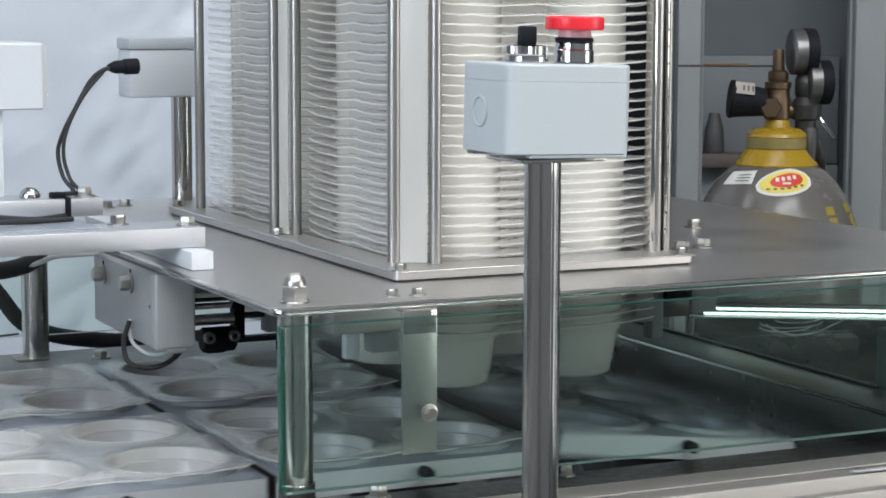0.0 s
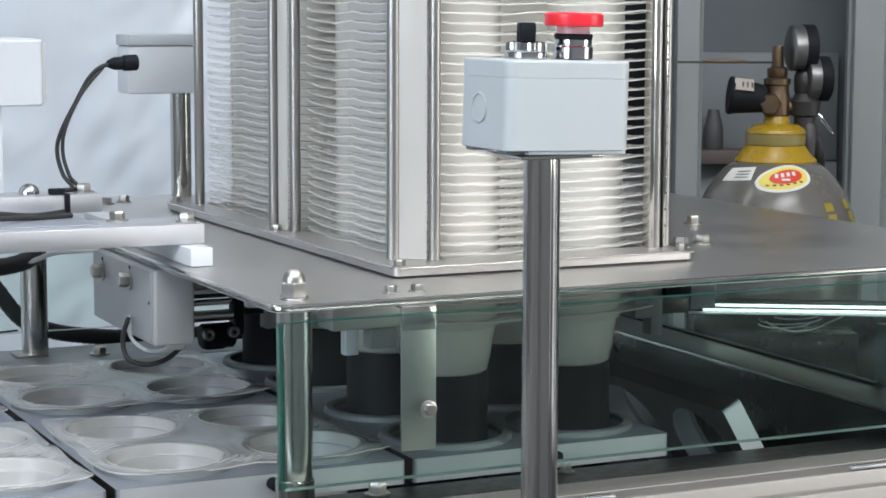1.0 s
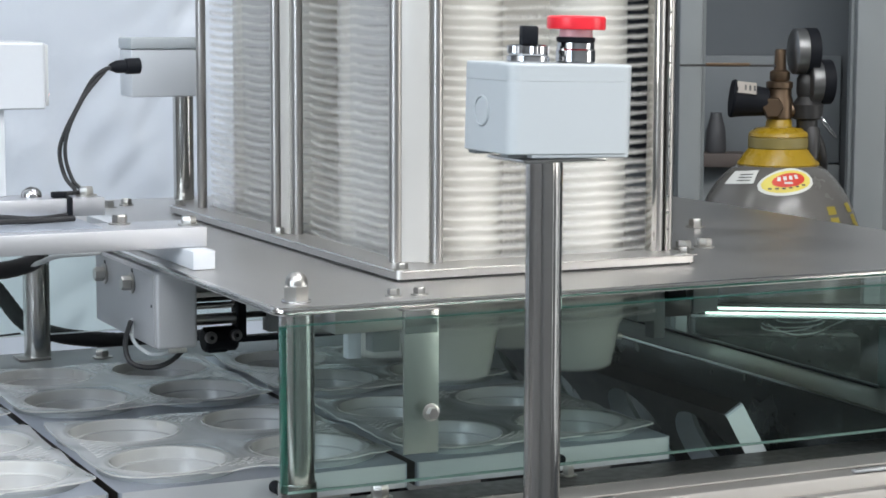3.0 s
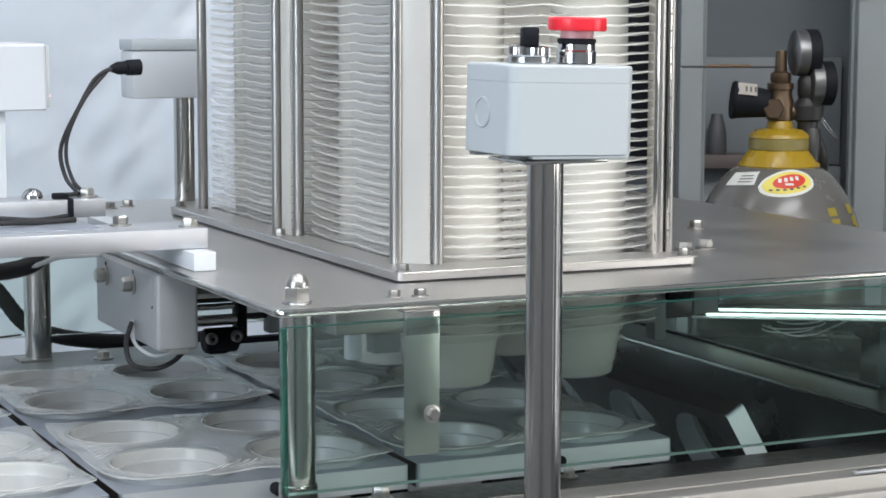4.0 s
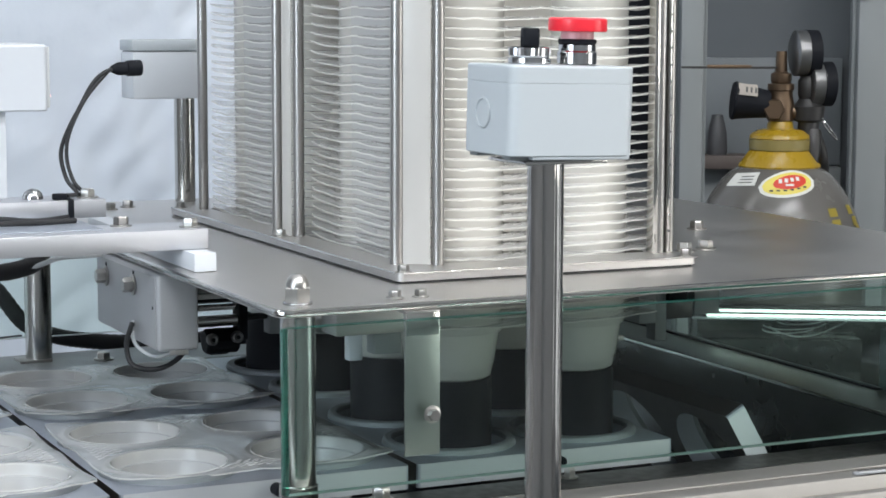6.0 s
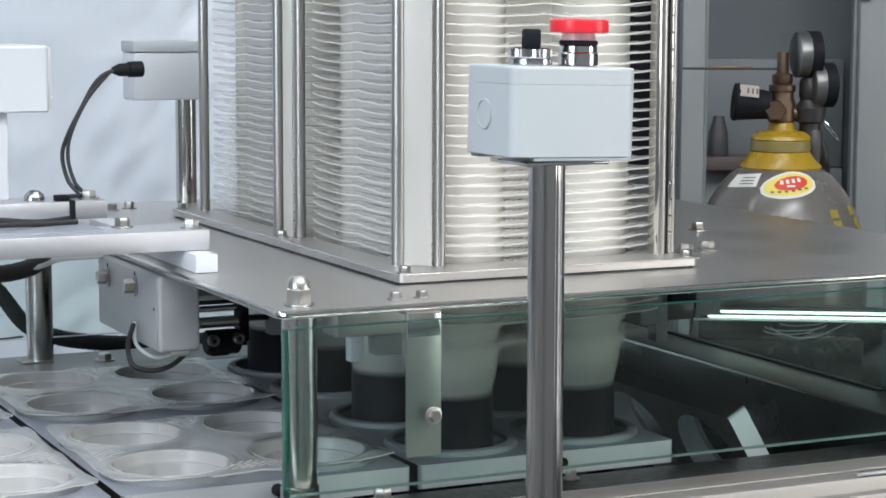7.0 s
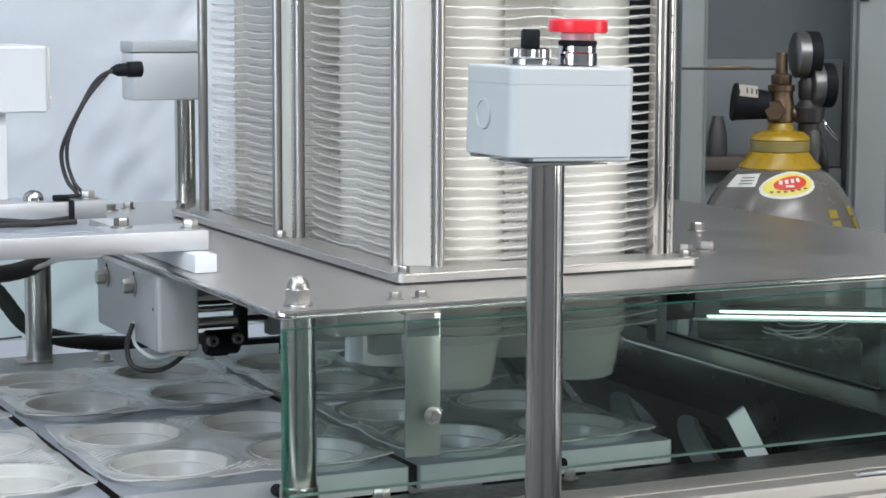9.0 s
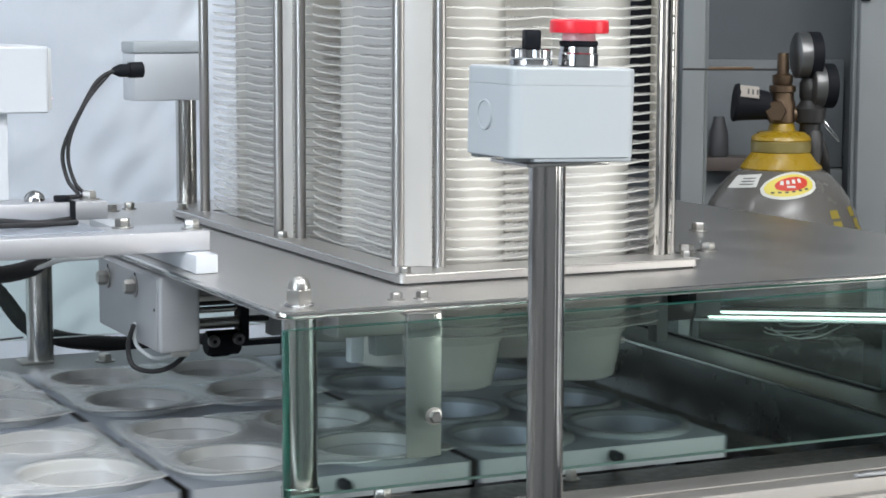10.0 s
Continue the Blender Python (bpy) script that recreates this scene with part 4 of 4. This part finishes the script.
def patch(a0, v0, half_a, half_v, oval, lift, lean=0.0):
    """A sticker laid on the cylinder's shoulder."""
    rs = [p[0] for p in reversed(PROFILE)]
    zs = [p[1] for p in reversed(PROFILE)]
    bm = bmesh.new()
    rows = []
    n = 24
    for i in range(n + 1):
        u = -1 + 2 * i / n
        half = half_v * (math.sqrt(max(0.0, 1 - u * u)) if oval else 1.0)
        row = []
        for j in range(5):
            v = v0 + half * (-1 + j / 2) + lean * u * half_a
            z = zz(v)
            r = float(np.interp(-z, [-q for q in zs], rs)) + lift
            q = radians(a0) + half_a * u
            row.append(bm.verts.new((r * math.cos(q), r * math.sin(q), z + lift * 0.6)))
        rows.append(row)
    for a, b in zip(rows, rows[1:]):
        for j in range(4):
            try:
                bm.faces.new((a[j], b[j], b[j + 1], a[j + 1]))
            except ValueError:
                pass
    bmesh.ops.remove_doubles(bm, verts=bm.verts[:], dist=0.00002)
    return bm


def gas_cylinder():
    g = thing("gas_cylinder", lathe([(0.110, -1.05), *PROFILE], 64), GASGREY, "grey steel gas cylinder with yellow collar and brass regulator", "gas cylinder", at=pose(AX, AY, 0))
    part("collar_skirt", lathe([(0.0535, zz(294)), (0.0540, zz(291)), (0.0400, zz(265)), (0.0370, zz(262))], 48), YELLOW, g, "yellow enamel collar")
    part("band", lathe([(0.0385, zz(264)), (0.0400, zz(262)), (0.0400, zz(245)), (0.0385, zz(243))], 48), OLIVE, g, "dark worn band")
    part("cap_ring", lathe([(0.0385, zz(244)), (0.0400, zz(242)), (0.0385, zz(236)), (0.0300, zz(228)), (0.018, zz(226))], 48), YELLOW, g)
    part("neck", lathe([(0.018, zz(228)), (0.0165, zz(216)), (0.0150, zz(212))], 32), YELLOW, g)
    v = part("valve", lathe([(0.012, zz(216)), (0.0175, zz(210)), (0.0175, zz(178)), (0.0155, zz(170)), (0.0155, zz(158)), (0.0175, zz(156)), (0.0175, zz(146)), (0.012, zz(144)), (0.0135, zz(140)), (0.0135, zz(128)), (0.0080, zz(124)), (0.0072, zz(92)), (0.0065, zz(88))], 12), BRASS, g, "tarnished brass valve")
    view = pose(0, 0, 0, rz=-25.4)
    part("spindle_key", box(-0.132, -0.004, -0.004, 0.004, zz(119), zz(115), 0.0008), DARK, v, "flat steel valve key", at=view)
    part("key_sleeve", box(-0.098, -0.04, -0.0046, 0.0046, zz(118.5), zz(112.5), 0.001), BRASS, v, at=view)
    k = part("knob", lathe([(0.0155, 0.0), (0.0180, 0.002), (0.0235, 0.040), (0.0255, 0.046), (0.0240, 0.049), (0.002, 0.049)], 28), BLACKP, v, "black regulator knob", at=view @ pose(-0.016, -0.006, zz(182), 0, -84))
    part("tag", box(-0.0246, -0.0236, -0.012, 0.006, 0.020, 0.045, 0.0003), TAN, k, "paper tag", at=pose(0, 0, 0, rz=125))
    for i in range(3):
        part("ink_mark", box(-0.0249, -0.0246, -0.007, 0.001, 0.021 + 0.006 * i, 0.0235 + 0.006 * i), INK, k, at=pose(0, 0, 0, rz=125))
    part("hex_stub", lathe([(0.013, -0.016), (0.0145, -0.014), (0.0145, 0.012), (0.013, 0.014)], 6, m=pose(-0.012, -0.010, zz(190), 90)), BRASS, v, at=view)
    body = part("regulator_body", lathe([(0.010, zz(236)), (0.014, zz(232)), (0.014, zz(214)), (0.020, zz(210)), (0.0215, zz(186)), (0.017, zz(180)), (0.013, zz(172)), (0.015, zz(166)), (0.015, zz(140)), (0.011, zz(132))], 16), DARK, v, "dark regulator body", at=view @ pose(0.037, 0.0, 0))
    part("link", rod(0.010, 0.0, 0.040, 16, m=pose(0.0, 0.0, zz(196), 0, 90)), BRASS, v, at=view)
    for gx, gv, turn, r in ((0.024, 92, 97, 0.030), (0.044, 146, 98, 0.0285)):
        d = part("gauge", lathe([(r * 0.86, 0), (r, 0.002), (r, 0.028), (r * 0.96, 0.032), (r * 0.90, 0.032), (r * 0.88, 0.0305), (0.001, 0.0305)], 36), GAUGE, v, "round pressure gauge", at=view @ pose(gx, 0.0, zz(gv)) @ pose(0, 0, 0, 90, 0, turn) @ pose(0, 0, -0.009))
        part("dial", rod(r * 0.87, 0.0306, 0.0312, 32), PAPER, d)
        part("bezel_ring", lathe([(r * 0.98, 0.016), (r * 1.03, 0.017), (r * 1.03, 0.031), (r * 0.98, 0.032)], 36), BLACKP, d)
    part("gauge_stem", rod(0.006, zz(150), zz(118), 12, m=pose(0.037, 0, 0)), BRASS, v, at=view)
    part("outlet", lathe([(0.011, 0), (0.012, 0.004), (0.010, 0.030), (0.007, 0.045), (0.006, 0.055)], 16, m=pose(0.042, -0.004, zz(228), 168)), DARK, v, at=view)
    part("safety_chain", tube([(0.052, -0.01, zz(205)), (0.060, -0.012, zz(218)), (0.068, -0.012, zz(232)), (0.073, -0.012, zz(244)), (0.069, -0.012, zz(240)), (0.060, -0.012, zz(226)), (0.053, -0.010, zz(212))], 0.0011, 8, 6), CHROME, v, at=view)
    part("outlet_hose", tube([(0.046, 0.0, zz(235)), (0.055, 0.004, zz(262)), (0.060, 0.012, zz(292)), (0.068, 0.05, zz(325)), (0.09, 0.12, zz(380))], 0.0075, 12, 8), DARK, v, at=view)
    f = -115.4
    lab = part("oval_label", patch(f, 317, 0.50, 21.5, True, 0.0005, -12), PAPER, g, "oval white, yellow and red label")
    part("yellow_field", patch(f, 316.5, 0.44, 17.5, True, 0.0009, -12), LYELLOW, lab)
    part("red_field", patch(f + 2, 314, 0.30, 11.0, True, 0.0013, -12), LRED, lab)
    for i in range(4):
        part("mark", patch(f - 8 + 6 * i, 313 - 1.3 * i, 0.030, 3.2, False, 0.0017), PAPER, lab)
    part("mark", patch(f + 1, 319, 0.07, 1.6, False, 0.0017), PAPER, lab)
    for i in range(6):
        part("mark", patch(f - 16 + 6.2 * i, 331 - abs(i - 2.5) * 0.8 - 1.3 * i, 0.028, 1.3, False, 0.0017), INK, lab)
    w = part("white_sticker", patch(f - 50, 312, 0.30, 11, False, 0.0006, -8), PAPER, g, "white paper sticker")
    for i in range(3):
        part("mark", patch(f - 45, 307 + 5 * i, 0.14, 0.8, False, 0.0010, -8), INK, w)
    for a, v0, h in ((36, 366, 7), (37, 384, 6), (60, 364, 8), (63, 384, 8), (66, 398, 6)):
        part("stencil_mark", patch(f + a, v0, 0.075, h, False, 0.0005), STENCIL, g, "faded yellow stencilled mark")


def back_corner():
    """The grey partition and uprights behind the gas cylinder."""
    view = Matrix.Translation(EYE) @ pose(0, 0, 0, rz=-25.39)
    part_wall = thing("partition", box(0.30, 1.30, 3.40, 3.43, -1.30, 1.45), WALL, "blue-grey sheet partition behind the gas cylinder", "partition", at=view)
    part("lower_panel", box(0.385, 0.66, 3.37, 3.39, -1.28, -0.264, 0.003), PANEL, part_wall, "paler lower panel")
    part("middle_panel", box(0.404, 0.66, 3.38, 3.396, -0.262, -0.084, 0.002), MIDPANEL, part_wall, "blue-grey middle panel")
    part("dark_side_panel", box(0.285, 0.344, 3.30, 3.33, -0.255, 1.2, 0.003), BLACKP, part_wall, "black panel beside the upright")
    u = thing("cabinet_upright", box(0.366, 0.402, 3.16, 3.20, -1.28, 1.2, 0.004), PANEL, "grey powder-coated steel cabinet upright", "upright", "cabinet uprights", at=view)
    part("folded_edge", box(0.4022, 0.4085, 3.175, 3.195, -1.28, 1.2, 0.001), FRAME, u, "darker folded edge")
    u = thing("cabinet_upright", box(0.640, 0.688, 3.16, 3.22, -1.28, 1.2, 0.004), PANEL, "broad grey powder-coated upright with a dark catch", "upright", "cabinet uprights", at=view)
    part("folded_edge", box(0.6335, 0.6398, 3.175, 3.195, -1.28, 1.2, 0.001), FRAME, u, "darker folded edge")
    part("catch", box(0.640, 0.654, 3.152, 3.16, 0.012, 0.04, 0.001), BLACKP, u)
    part("side_panel", box(0.694, 1.2, 3.20, 3.23, -1.28, 1.2, 0.003), PANEL, u)
    thing("dark_bottle", lathe([(0.015, -0.2415), (0.017, -0.238), (0.0155, -0.205), (0.010, -0.182), (0.009, -0.176)], 20), SMOKE, "small dark bottle on a ledge", "bottle", at=view @ pose(0.449, 3.34, 0))
    thing("maroon_box", box(0.404, 0.500, 3.31, 3.369, -0.2636, -0.2415, 0.002), FRINGE, "low maroon box on the panel ledge", "box", at=view)


# ---- what moves ----
def motions():
    grid = [round(0.1 * i, 2) for i in range(101)]
    fine = sorted(set(grid) | {round(0.05 * i, 2) for i in range(11)} | {round(4.4 + 0.05 * i, 2) for i in range(22)} | {round(9.3 + 0.05 * i, 2) for i in range(15)})
    for k, c in CARRIERS:
        walk(c, [(t, carrier_pose(HOME_X + k * PITCH - travel(t))) for t in fine])
    for k, y, ob in RIDING:
        walk(ob, [(t, carrier_pose(HOME_X + k * PITCH - travel(t)) @ pose(0, y, LAND_Z - CZ)) for t in fine])
    up = [(0.0, -0.262), (0.66, -0.262), (0.72, -0.205), (0.80, -0.141), (0.90, -0.1115), (1.0, -0.1045), (1.95, -0.1045), (2.03, -0.1085), (2.10, -0.1175), (2.20, -0.165), (2.30, -0.215), (2.42, -0.262)]
    key = up + [(t + CYCLE, z) for t, z in up[1:]] + [(10.0, -0.262)]
    for ob, x, y in LIFTERS:
        walk(ob, [(t, pose(x, y, z)) for t, z in key])
    raised = [(0.0, 0.0), (0.84, 0.0), (0.92, 0.005), (1.0, 0.007), (1.95, 0.007), (2.03, 0.0045), (2.10, 0.0025), (2.92, 0.0025), (3.06, -NEST), (5.74, -NEST)]
    for n, y, ob in STACKED:
        z0 = REST_Z + n * NEST
        if n == 0:
            fall = [(0.0, 0.0), (0.84, 0.0), (0.92, 0.005), (1.0, 0.007), (1.95, 0.007), (2.03, 0.001), (2.10, -0.008), (2.20, -0.058), (2.30, -0.098), (2.36, LAND_Z - REST_Z), (2.6, LAND_Z - REST_Z)]
            rows = [(t, pose(HOME_X, y, z0 + z)) for t, z in fall]
            rows += [(t, carrier_pose(HOME_X - travel(t)) @ pose(0, y, LAND_Z - CZ)) for t in fine if t > 2.6]
        elif n == 1:
            rows = [(t, pose(HOME_X, y, z0 + z)) for t, z in raised]
            fall = [(5.82, 0.005), (5.90, 0.007), (6.85, 0.007), (6.93, 0.001), (7.0, -0.008), (7.1, -0.058), (7.2, -0.098), (7.26, LAND_Z - REST_Z), (7.5, LAND_Z - REST_Z)]
            rows += [(t, pose(HOME_X, y, REST_Z + z)) for t, z in fall]
            rows += [(t, carrier_pose(HOME_X + PITCH - travel(t)) @ pose(0, y, LAND_Z - CZ)) for t in fine if t > 7.5]
        else:
            rows = [(t, pose(HOME_X, y, z0 + z)) for t, z in raised]
            rows += [(t + CYCLE, pose(HOME_X, y, z0 - NEST + z)) for t, z in raised[2:-1]] + [(10.0, pose(HOME_X, y, z0 - 2 * NEST))]
        walk(ob, rows)


room()
curtain()
top_plate()
magazine()
glass_panels()
frame_body()
CARRIERS = build_carriers()
RIDING, STACKED = build_trays()
LIFTERS = build_lifters()
control_box()
gantry()
cables()
motor_box()
back_post()
back_glass()
under_plate()
gas_cylinder()
back_corner()
motions()
